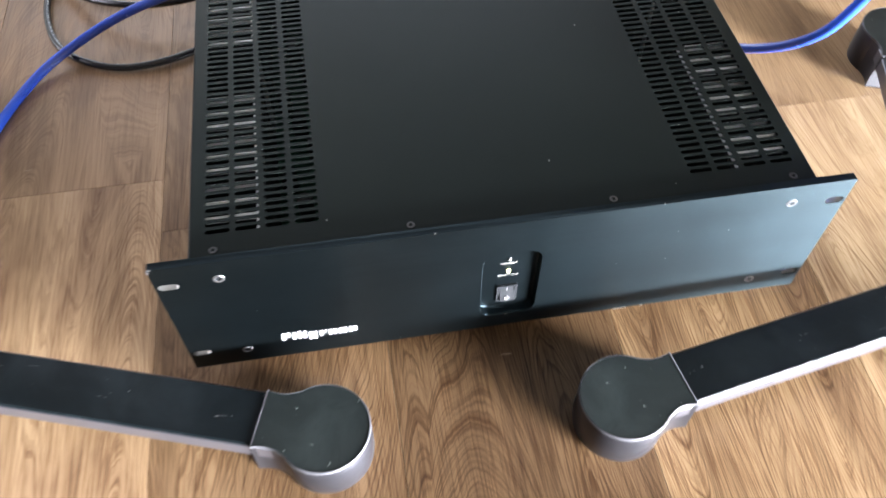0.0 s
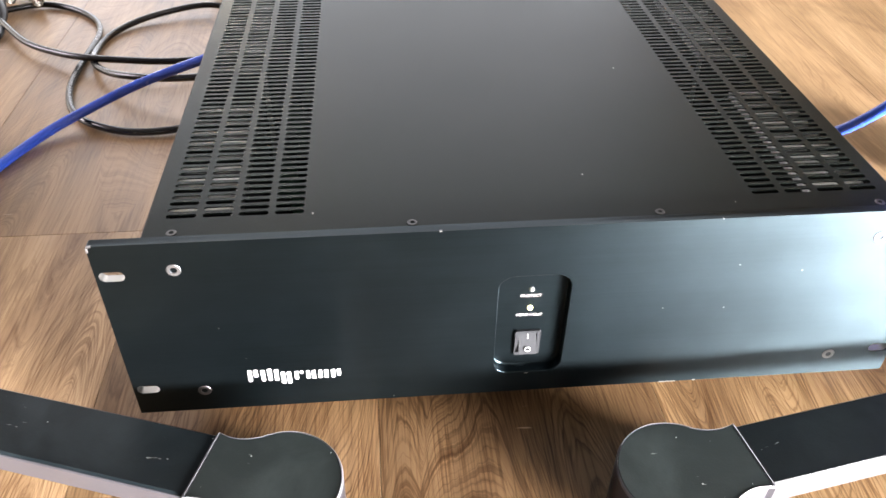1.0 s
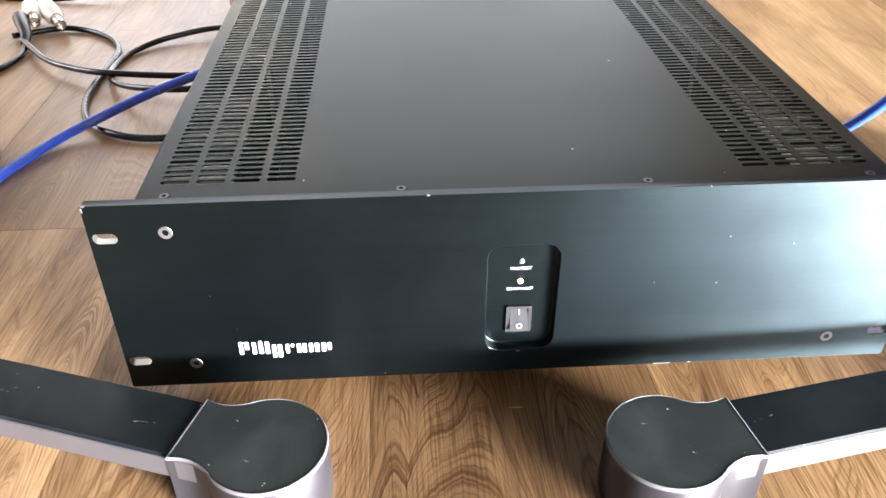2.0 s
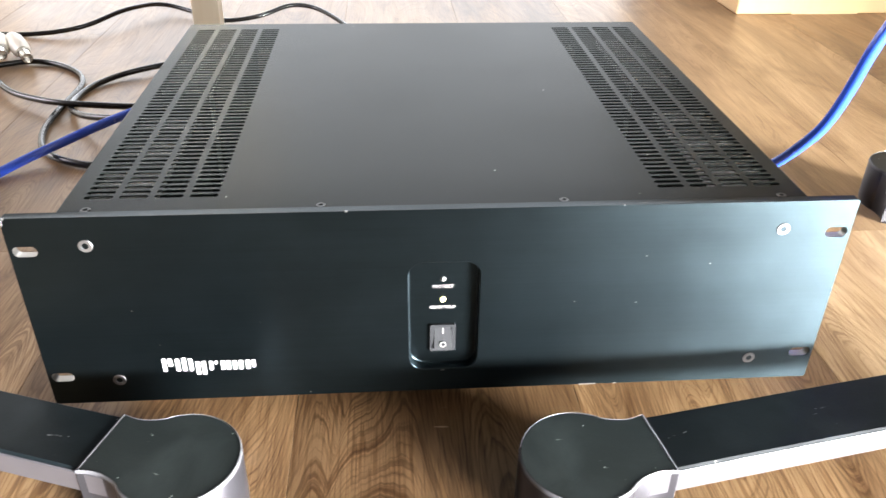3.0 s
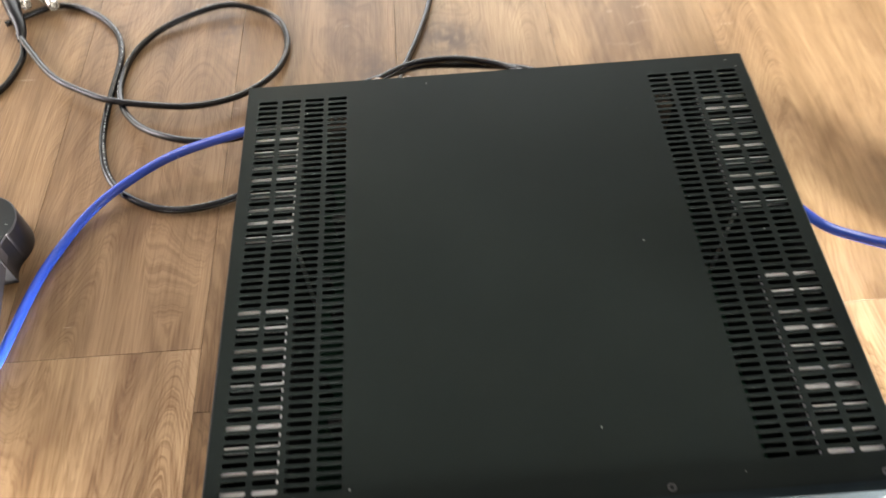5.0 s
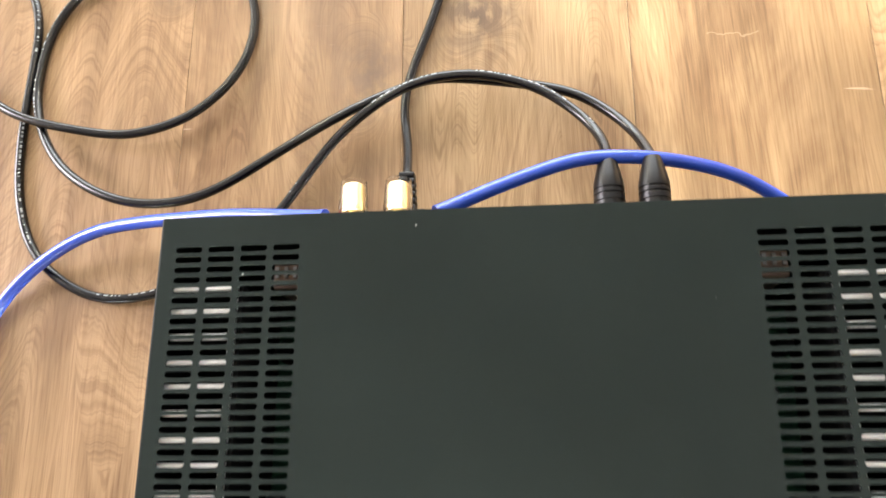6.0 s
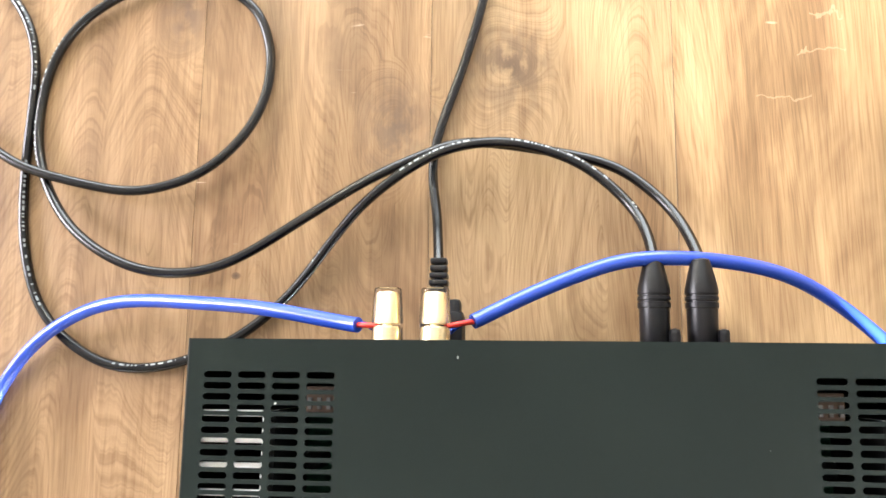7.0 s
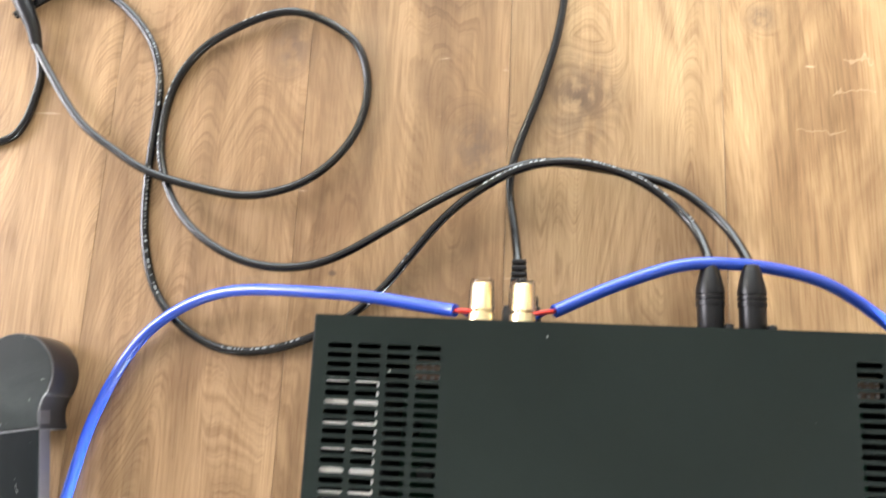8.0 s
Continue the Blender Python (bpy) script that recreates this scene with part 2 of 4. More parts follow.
FLOOR = laminate()
PANEL = powder_black("satin_black_panel", (0.0190, 0.0278, 0.0325), 0.325, 1500.0, 0.46, 0.97, 0.5, 0.84)
COVER = powder_black("textured_black_cover", (0.0065, 0.0085, 0.0078), 0.41, 1900.0, 0.46, 0.0, 0.080, 0.0, (0.88, 1.0, 0.95))
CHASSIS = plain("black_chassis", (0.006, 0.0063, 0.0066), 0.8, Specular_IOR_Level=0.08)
STEEL = plain("bright_steel", (0.44, 0.43, 0.41), 0.36, 1.0)
COVER_SCREW = plain("blackened_steel", (0.075, 0.075, 0.075), 0.4, 0.8)
SCREW = plain("dull_steel", (0.20, 0.20, 0.205), 0.40, 1.0)
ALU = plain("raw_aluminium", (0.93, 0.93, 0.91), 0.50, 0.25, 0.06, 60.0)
DARK = plain("dark_hole", (0.01, 0.01, 0.01), 0.6)
WHITE_INK = plain("white_ink", (0.34, 0.34, 0.33), 0.5, 0.0, 0.04)
TEXT_INK = plain("small_white_print", (0.14, 0.14, 0.137), 0.6, 0.0, 0.04)
GREY_INK = plain("cable_print", (0.22, 0.235, 0.24), 0.5, 0.0, 0.1)
BLACK_PLASTIC = plain("black_plastic", (0.005, 0.005, 0.006), 0.34, Specular_IOR_Level=0.3)
GREY_PLASTIC = plain("grey_switch_plastic", (0.0075, 0.008, 0.009), 0.60, Specular_IOR_Level=0.09)
RUBBER = plain("black_rubber", (0.016, 0.016, 0.017), 0.52, 0.0, 0.2, 80.0, 0.2)
CABLE = plain("black_cable_jacket", (0.0035, 0.0035, 0.0042), 0.23, 0.0, 0.2, 60.0, 0.05, Specular_IOR_Level=0.42)
BLUE = plain("blue_cable_jacket", (0.023, 0.070, 0.45), 0.24, 0.0, 0.05, 30.0, 0.02, Specular_IOR_Level=0.65)
RED = plain("red_wire", (0.55, 0.03, 0.02), 0.4)
GOLD = plain("gold_plate", (1.0, 0.84, 0.55), 0.32, 1.0, 0.06)
CLEAR = glass("clear_cap", (1.0, 0.98, 0.94), 0.06, 1.25)
LED_ON = glow("lit_led", (1.0, 0.93, 0.45), 3.0)
LED_OFF = plain("unlit_led", (0.10, 0.10, 0.095), 0.45)
FOOT_CAP = scuffed("worn_grey_cap", (0.0088, 0.0118, 0.0116), 0.40, (0.42, 0.45, 0.43), 0.5, 0.2, 0.30)
LEG_PAINT = scuffed("black_leg_paint", (0.0026, 0.0040, 0.0048), 0.36, (0.36, 0.37, 0.36), 0.45, 0.2, 0.16)
CAP_EDGE = plain("worn_cap_edge", (0.045, 0.045, 0.05), 0.45)
# black leg's side with reflected light put into its colour
LEG_SIDE_LIT = plain("lit_leg_side", (0.125, 0.12, 0.135), 0.34, 0.85, 0.10, 30.0)
# cap's side, brighter than its top: reflected light put into the colour
CAP_SIDE_LIT = plain("lit_cap_side", (0.050, 0.049, 0.056), 0.32, 0.85, 0.15, 25.0)
CARD = cardboard()
TAPE = plain("brown_tape", (0.50, 0.33, 0.15), 0.3)
POST_WOOD = pale_wood()
IVORY = plain("ivory_plastic", (0.78, 0.74, 0.64), 0.4, 0.0, 0.06)
BROWN = plain("brown_plastic", (0.10, 0.062, 0.040), 0.5)
NICKEL = plain("nickel", (0.62, 0.60, 0.56), 0.25, 1.0)
WALL = plain("white_wall_paint", (0.36, 0.35, 0.33), 0.8, 0.0, 0.05, 3.0, 0.1)
CEIL = plain("white_ceiling_paint", (0.46, 0.46, 0.45), 0.85, 0.0, 0.03, 3.0)
FRAME = plain("white_window_frame", (0.80, 0.80, 0.79), 0.35, 0.0, 0.03)
PCB = plain("green_circuit_board", (0.006, 0.034, 0.018), 0.7, 0.0, 0.4, 300.0, Specular_IOR_Level=0.1)
GLASS = glass("window_glass", (1, 1, 1), 0.0)


# ---- mesh helpers ----
def part(name, bm, material, parent=None, label="", smooth=None):
    """Links a bmesh as one mesh object under a thing or a part."""
    bmesh.ops.recalc_face_normals(bm, faces=bm.faces)
    me = bpy.data.meshes.new(name)
    bm.to_mesh(me)
    bm.free()
    me.materials.append(material)
    if smooth:
        for p in me.polygons:
            p.use_smooth = True
        me.set_sharp_from_angle(angle=radians(smooth))
    ob = new(name, me)
    ob.parent = parent
    if label:
        ob["label"] = label
    return ob


def thing(name, place, label, category, group=""):
    ob = new(name)
    ob.empty_display_size = 0.05
    ob.location = place
    return tagged(ob, label, category, group)


def box(bm, x0, x1, y0, y1, z0, z1, bevel=0.0, segments=2):
    m = Matrix.LocRotScale(((x0 + x1) / 2, (y0 + y1) / 2, (z0 + z1) / 2), None, (x1 - x0, y1 - y0, z1 - z0))
    made = bmesh.ops.create_cube(bm, size=1, matrix=m)["verts"]
    if bevel:
        edges = list({e for v in made for e in v.link_edges})
        bmesh.ops.bevel(bm, geom=edges, offset=bevel, segments=segments, affect="EDGES", profile=0.6)
    return bm


def turned(bm, profile, m=None, sides=24, cap=True):
    """A lathe: profile of (radius, height) round z, then moved by m."""
    m = m or Matrix()
    loops = []
    for r, h in profile:
        loops.append([bm.verts.new(m @ Vector((r * math.cos(2 * math.pi * i / sides), r * math.sin(2 * math.pi * i / sides), h))) for i in range(sides)])
    for a, b in zip(loops[:-1], loops[1:]):
        for i in range(sides):
            bm.faces.new((a[i], a[(i + 1) % sides], b[(i + 1) % sides], b[i]))
    if cap:
        bm.faces.new(loops[0][::-1])
        bm.faces.new(loops[-1])
    return bm


def curve_points(ctrl, step=0.006):
    """A smooth line through the control points (centripetal-like Catmull-Rom)."""
    p = [Vector(c) for c in ctrl]
    p = [2 * p[0] - p[1]] + p + [2 * p[-1] - p[-2]]
    out = []
    for i in range(1, len(p) - 2):
        a, b, c, d = p[i - 1:i + 3]
        n = max(2, int((c - b).length / step))
        for k in range(n):
            t = k / n
            out.append(0.5 * ((2 * b) + (c - a) * t + (2 * a - 5 * b + 4 * c - d) * t * t + (3 * b - a - 3 * c + d) * t ** 3))
    out.append(p[-2])
    return out


def relaxed(ctrl, step=0.005, rounds=8):
    """A cable's line: the curve through the points, eased so that it has no kinks."""
    q = curve_points(ctrl, 0.005)
    for _ in range(rounds):
        q = [q[0], q[1]] + [(q[i - 1] + 2 * q[i] + q[i + 1]) / 4 for i in range(2, len(q) - 2)] + [q[-2], q[-1]]
    n = max(1, round(0.005 / step))
    return [a.lerp(b, k / n) for a, b in zip(q[:-1], q[1:]) for k in range(n)] + [q[-1]]


def tube(bm, pts, r, sides=12, cap=True):
    loops, up = [], Vector((0, 0, 1))
    for i, q in enumerate(pts):
        d = (pts[min(i + 1, len(pts) - 1)] - pts[max(i - 1, 0)]).normalized()
        side = d.cross(up)
        side = side.normalized() if side.length > 1e-4 else Vector((1, 0, 0))
        if loops and side.dot(last) < 0:
            side = -side
        last = side
        top = side.cross(d).normalized()
        rr = r(i / (len(pts) - 1)) if callable(r) else r
        loops.append([bm.verts.new(q + rr * (math.cos(2 * math.pi * k / sides) * side + math.sin(2 * math.pi * k / sides) * top)) for k in range(sides)])
    for a, b in zip(loops[:-1], loops[1:]):
        for k in range(sides):
            bm.faces.new((a[k], a[(k + 1) % sides], b[(k + 1) % sides], b[k]))
    if cap:
        bm.faces.new(loops[0][::-1])
        bm.faces.new(loops[-1])
    return bm


def outline(shape):
    """Closed 2D loops: ('rect', x0, x1, y0, y1, radius, segments)."""
    _, x0, x1, y0, y1, r, n = shape
    pts = []
    for cx, cy, a0 in ((x1 - r, y1 - r, 0), (x0 + r, y1 - r, 90), (x0 + r, y0 + r, 180), (x1 - r, y0 + r, 270)):
        for k in range(n + 1):
            a = radians(a0 + 90 * k / n)
            pts.append((cx + r * math.cos(a), cy + r * math.sin(a)))
    clean = [pts[0]]
    for q in pts[1:]:
        if math.dist(q, clean[-1]) > 1e-6 and math.dist(q, clean[0]) > 1e-6:
            clean.append(q)
    return clean


def plate(outer, holes, thickness):
    """A flat plate in the xy plane with holes through it; z from -thickness to 0."""
    bm = bmesh.new()
    edges = []
    for shape in (outer, *holes):
        vs = [bm.verts.new((x, y, 0)) for x, y in outline(shape)]
        edges += [bm.edges.new((vs[i], vs[(i + 1) % len(vs)])) for i in range(len(vs))]
    bmesh.ops.triangle_fill(bm, use_beauty=True, use_dissolve=False, edges=edges)
    made = bmesh.ops.extrude_face_region(bm, geom=list(bm.faces))["geom"]
    bmesh.ops.translate(bm, vec=(0, 0, -thickness), verts=[v for v in made if isinstance(v, bmesh.types.BMVert)])
    return bm


def lettering(name, text, size, m, material, parent, depth=0.0001):
    """Text in the built-in font as a thin mesh, centred on m."""
    cu = bpy.data.curves.new(name, "FONT")
    cu.body, cu.size, cu.align_x, cu.align_y, cu.extrude, cu.resolution_u = text, size, "CENTER", "CENTER", depth, 3
    tmp = new("text", cu)
    bpy.context.view_layer.update()
    me = bpy.data.meshes.new_from_object(tmp.evaluated_get(bpy.context.evaluated_depsgraph_get()))
    bpy.data.objects.remove(tmp)
    bpy.data.curves.remove(cu)
    me.name = name
    me.materials.clear()
    me.materials.append(material)
    ob = new(name, me)
    ob.parent = parent
    ob.matrix_local = m
    return ob


# ---- room ----
def wall(name, x0, x1, y0, y1, opening=None):
    """A wall 0.2 thick along x or y; opening: (a0, a1, z0, z1) along its length."""
    bm = bmesh.new()
    if not opening:
        box(bm, x0, x1, y0, y1, 0, RH)
    else:
        a0, a1, z0, z1 = opening
        box(bm, x0, a0, y0, y1, 0, RH)
        box(bm, a1, x1, y0, y1, 0, RH)
        box(bm, a0, a1, y0, y1, 0, z0)
        box(bm, a0, a1, y0, y1, z1, RH)
    return tagged(part(name, bm, WALL), "plain white painted room wall", "wall", kind="structure")


T = 0.2
wall("wall_north", RX0 - T, RX1 + T, RY1, RY1 + T, NWIN)
wall("wall_south", RX0 - T, RX1 + T, RY0 - T, RY0, SWIN)
bm = bmesh.new()
box(bm, RX0 - T, RX0, RY0, WWIN[0], 0, RH), box(bm, RX0 - T, RX0, WWIN[1], RY1, 0, RH)
box(bm, RX0 - T, RX0, WWIN[0], WWIN[1], 0, WWIN[2]), box(bm, RX0 - T, RX0, WWIN[0], WWIN[1], WWIN[3], RH)
tagged(part("wall_west", bm, WALL), "plain white painted room wall", "wall", kind="structure")
wall("wall_east", RX1, RX1 + T, RY0, RY1)
bm = bmesh.new()
box(bm, RX0 - T, RX1 + T, RY0 - T, RY1 + T, RH, RH + 0.15)
tagged(part("ceiling", bm, CEIL), "plain white painted ceiling", "ceiling", kind="structure")


def window(name, opening, y, turn=0):
    x0, x1, z0, z1 = opening
    top = tagged(new(name), "white framed window with clear glass", "window", kind="structure")
    top.matrix_world = pose(0, 0, 0, 0, 0, turn) @ Matrix.Translation((0, y, 0))
    f = 0.06
    bm = bmesh.new()
    box(bm, x0, x1, -0.03, 0.03, z0, z0 + f), box(bm, x0, x1, -0.03, 0.03, z1 - f, z1)
    box(bm, x0, x0 + f, -0.03, 0.03, z0 + f, z1 - f), box(bm, x1 - f, x1, -0.03, 0.03, z0 + f, z1 - f)
    xm = (x0 + x1) / 2
    box(bm, xm - f / 2, xm + f / 2, -0.03, 0.03, z0 + f, z1 - f)
    part("window_frame", bm, FRAME, top)
    for a, b in ((x0 + f, xm - f / 2), (xm + f / 2, x1 - f)):
        bm = bmesh.new()
        box(bm, a, b, -0.004, 0.004, z0 + f, z1 - f)
        part("pane", bm, GLASS, top).visible_shadow = False


window("window_1", NWIN, RY1 + 0.12)
window("window_2", SWIN, RY0 - 0.12)
window("window_3", WWIN, -RX0 + 0.12, 90)


# ---- amplifier ----
PW, ZB, ZT, ZC = 0.2420, 0.0143, 0.1465, 0.1445      # half width, panel bottom and top, cover top
CX, YR, PT = 0.2165, 0.3825, 0.006                   # chassis half width, rear, panel thickness
UPRIGHT = pose(0, 0, 0, 90, 0, 0)                   # xy plate to an xz plate that faces -y


def hex_screw(name, parent, place, r, turn, material, label=""):
    """A countersunk socket screw whose head looks along +z of its turn."""
    bm = bmesh.new()
    turned(bm, [(r, -0.0015), (r, 0.0002), (r * 0.93, 0.0005), (r * 0.50, 0.0005), (r * 0.46, -0.0006), (0.0002, -0.0007)], sides=18)
    ob = part(name, bm, material, parent, label, smooth=40)
    ob.matrix_local = Matrix.Translation(place) @ turn
    return ob


def amplifier():
    amp = thing("amplifier", (0, 0, 0), "black rack-mount power amplifier standing on the wooden floor", "amplifier")
    # front panel with four rack slots and the recess
    slots = [("rect", sx * 0.2332 - 0.0068, sx * 0.2332 + 0.0068, z - 0.0034, z + 0.0034, 0.0033, 6) for sx in (-1, 1) for z in (0.0352, 0.1252)]
    recess = ("rect", -0.0215, 0.0220, 0.0315, 0.1115, 0.0095, 8)
    bm = plate(("rect", -PW, PW, ZB, ZT, 0.0012, 3), [*slots, recess], PT)
    bm.transform(UPRIGHT)
    panel = part("front_panel", bm, PANEL, amp, "thick satin black anodised front panel")
    for s in slots:  # bright bare metal inside the slots
        bm = bmesh.new()
        ring = outline(s)
        cx, cz = (s[1] + s[2]) / 2, (s[3] + s[4]) / 2
        for y0, y1 in ((0.0004, PT - 0.0002),):
            a = [bm.verts.new((cx + (x - cx) * 0.985, y0, cz + (z - cz) * 0.985)) for x, z in ring]
            b = [bm.verts.new((cx + (x - cx) * 0.985, y1, cz + (z - cz) * 0.985)) for x, z in ring]
            for i in range(len(ring)):
                bm.faces.new((a[i], a[(i + 1) % len(a)], b[(i + 1) % len(a)], b[i]))
        part("slot_lining", bm, STEEL, panel, "bare bright metal slot edge")
    for sx in (-1, 1):
        for z in (0.0318, 0.1282):
            hex_screw("panel_screw", panel, (sx * 0.200, 0.0, z), 0.0040, UPRIGHT, SCREW, "silver socket screw")
    for x0, x1 in ((0.0895, 0.1005), (0.1120, 0.1140)):
        bm = bmesh.new()
        box(bm, x0, x1, -0.0002, 0.0008, ZB - 0.0002, ZB + 0.0005)
        part("edge_chip", bm, STEEL, panel, "bare metal where the finish is chipped")
    for x0, x1, z0, z1 in ((-PW - 0.0002, -PW + 0.0010, ZT - 0.0042, ZT - 0.0012), (-PW + 0.0006, -PW + 0.0030, ZT - 0.0007, ZT + 0.0002), (-0.0560, -0.0545, ZT - 0.0006, ZT + 0.0002),
                           (0.1020, 0.1028, ZT - 0.0005, ZT + 0.0002), (-0.0012, 0.0012, 0.0302, 0.0308)):
        bm = bmesh.new()
        box(bm, x0, x1, -0.0002, 0.0010, z0, z1, 0.0001, 1)
        part("edge_chip", bm, SCREW, panel, "bare metal where the finish is chipped")
    # milled recess
    bm = bmesh.new()
    loops = []
    for ins, dep in ((0.0, 0.0), (0.0004, 0.0003), (0.0004, 0.0062), (0.0007, 0.0070), (0.0014, 0.0075)):
        ring = outline(("rect", -0.0215 + ins, 0.0220 - ins, 0.0315 + ins, 0.1115 - ins, 0.0095 - ins, 8))
        loops.append([bm.verts.new((x, 0.0001 + dep, z)) for x, z in ring])
    for a, b in zip(loops[:-1], loops[1:]):
        for i in range(len(a)):
            bm.faces.new((a[i], a[(i + 1) % len(a)], b[(i + 1) % len(a)], b[i]))
    bm.faces.new(loops[-1])
    part("recess", bm, PANEL, panel, "milled black control recess", smooth=30)
    back = 0.0075
    # brand mark: plain white bars
    lo, mid, hi = 0.0372, 0.0442, 0.0472
    for x, w, z0, z1 in ((-0.1722, 0.0030, lo, hi), (-0.1688, 0.0034, 0.0412, hi), (-0.1643, 0.0030, lo, 0.0467), (-0.1603, 0.0030, lo, 0.0475), (-0.1563, 0.0030, lo, 0.0467),
                         (-0.1523, 0.0030, 0.0340, mid), (-0.1488, 0.0032, 0.0340, mid), (-0.1442, 0.0030, lo, mid), (-0.1408, 0.0024, 0.0418, mid), (-0.1372, 0.0030, lo, mid),
                         (-0.1338, 0.0030, lo, mid), (-0.1298, 0.0030, lo, mid), (-0.1262, 0.0032, lo, mid), (-0.1220, 0.0032, lo, mid), (-0.1184, 0.0030, 0.0385, mid)):
        bm = plate(("rect", x, x + w * 0.74, z0, z1, 0.0006, 3), [], 0.0002)
        bm.transform(Matrix.Translation((0, -0.0003, 0)) @ UPRIGHT)
        part("brand_mark", bm, WHITE_INK, panel, "white printed mark")
    for text, z, size in (("PROTECT", 0.0895, 0.0030), ("READY/CLIP", 0.0742, 0.0030)):
        lettering("lettering", text, size, Matrix.Translation((0, back - 0.0002, z)) @ UPRIGHT, TEXT_INK, panel)
    for z, mat, text in ((0.0950, LED_OFF, "unlit clear LED"), (0.0802, LED_ON, "glowing yellow-green LED")):
        bm = bmesh.new()
        turned(bm, [(0.0016, 0), (0.0016, 0.0008), (0.0012, 0.0015), (0.0005, 0.0018)], sides=16)
        ob = part("status_led", bm, mat, panel, text, smooth=50)
        ob.matrix_local = Matrix.Translation((0, back, z)) @ UPRIGHT
    # rocker switch
    bm = plate(("rect", -0.0078, 0.0082, 0.0415, 0.0618, 0.0010, 3), [("rect", -0.0054, 0.0060, 0.0442, 0.0598, 0.0005, 2)], 0.0020)
    bm.transform(Matrix.Translation((0, back - 0.0020, 0)) @ UPRIGHT)
    switch = part("power_switch", bm, GREY_PLASTIC, amp, "rocker switch with grey bezel")
    bm = bmesh.new()
    side = [(-0.0078, 0.0005), (-0.0078, 0.0030), (-0.0002, 0.0012), (0.0078, -0.0004), (0.0078, -0.0020)]
    rows = [[bm.verts.new((sx, back - 0.0012 - d, 0.0520 - h)) for h, d in [(-a, b) for a, b in side]] for sx in (-0.0052, 0.0058)]
    bm.faces.new(rows[0]), bm.faces.new(rows[1][::-1])
    for i in range(len(side)):
        j = (i + 1) % len(side)
        bm.faces.new((rows[0][i], rows[0][j], rows[1][j], rows[1][i]))
    part("rocker", bm, GREY_PLASTIC, switch)
    for text, z, d in (("I", 0.0568, 0.0010), ("O", 0.0480, 0.0036)):
        lettering("lettering", text, 0.0052, Matrix.Translation((0.0003, back - d - 0.0006, z)) @ pose(0, 0, 0, 80, 0, 0), TEXT_INK, switch, 0.0002)
    # cover with four columns of slots on either side
    holes = []
    for sx in (-1, 1):
        for c in range(4):
            for r in range(56):
                xc = sx * (0.1379 + c * 0.01985)
                yc = 0.0268 + r * 0.00617
                holes.append(("rect", xc - 0.0082, xc + 0.0082, yc - 0.00188, yc + 0.00188, 0.0018, 3))
    bm = plate(("rect", -CX + 0.002, CX - 0.002, PT + 0.0004, YR + 0.004, 0.0003, 1), holes, 0.0010)
    bmesh.ops.translate(bm, vec=(0, 0, ZC), verts=bm.verts)
    for sx in (-1, 1):                                  # bent edge and side
        prof = [(CX - 0.002 + 0.002 * math.sin(a), ZC - 0.002 + 0.002 * math.cos(a)) for a in [radians(18 * k) for k in range(6)]] + [(CX, ZB + 0.006)]
        for (x0, z0), (x1, z1) in zip(prof[:-1], prof[1:]):
            bm.faces.new([bm.verts.new(v) for v in ((sx * x0, PT + 0.0004, z0), (sx * x1, PT + 0.0004, z1), (sx * x1, YR + 0.004, z1), (sx * x0, YR + 0.004, z0))])
    cover = part("top_cover", bm, COVER, amp, "textured black steel cover with slotted vents")
    for sx in (-1, 1):
        for x in (0.070, 0.200):
            hex_screw("cover_screw", cover, (sx * x, 0.0115, ZC), 0.0028, Matrix(), COVER_SCREW)
            hex_screw("cover_screw", cover, (sx * x, YR - 0.004 if x > 0.1 else YR - 0.002, ZC - 0.0008), 0.0024, Matrix(), BLACK_PLASTIC)
    bm = bmesh.new()
    box(bm, -CX + 0.002, CX - 0.002, PT, YR - 0.004, ZB + 0.004, ZB + 0.006)
    part("base_plate", bm, CHASSIS, amp)
    for sx in (-1, 1):
        bm = bmesh.new()
        box(bm, sx * (CX - 0.0022) - 0.0008, sx * (CX - 0.0022) + 0.0008, PT, YR - 0.004, ZB + 0.006, ZC - 0.004)
        part("side_plate", bm, CHASSIS, amp)
    bm = bmesh.new()
    box(bm, -CX + 0.002, CX - 0.002, YR - 0.004, YR - 0.002, ZB + 0.004, ZC - 0.0015)
    rear = part("rear_panel", bm, CHASSIS, amp)
    # heat sinks below the outer two columns
    for sx in (-1, 1):
        for y0, n in ((0.026, 10), (0.224, 9)):
            bm = bmesh.new()
            xi, xo = 0.1690, 0.2085
            box(bm, min(sx * xi, sx * (xi + 0.0030)), max(sx * xi, sx * (xi + 0.0030)), y0, y0 + (n - 1) * 0.0147 + 0.004, 0.030, 0.1390, 0.0006, 1)
            sink = part("heat_sink", bm, ALU, amp, "raw aluminium heat sink with tall fins")
            # added dark sheet that stands for the shade inside the case
            bm = bmesh.new()
            box(bm, min(sx * (xi - 0.0034), sx * (xi - 0.0004)), max(sx * (xi - 0.0034), sx * (xi - 0.0004)), y0, y0 + (n - 1) * 0.0147 + 0.004, 0.030, 0.1350)
            part("shade_sheet", bm, CHASSIS, sink, "dark sheet added for the shade behind the fins")
            # fins drawn black: the shade on their sides put into the colour
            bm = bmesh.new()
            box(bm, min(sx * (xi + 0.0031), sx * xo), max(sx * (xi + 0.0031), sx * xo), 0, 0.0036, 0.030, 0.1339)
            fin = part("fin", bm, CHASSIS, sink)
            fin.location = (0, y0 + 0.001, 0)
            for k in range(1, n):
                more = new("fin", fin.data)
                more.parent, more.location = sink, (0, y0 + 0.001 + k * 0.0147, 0)
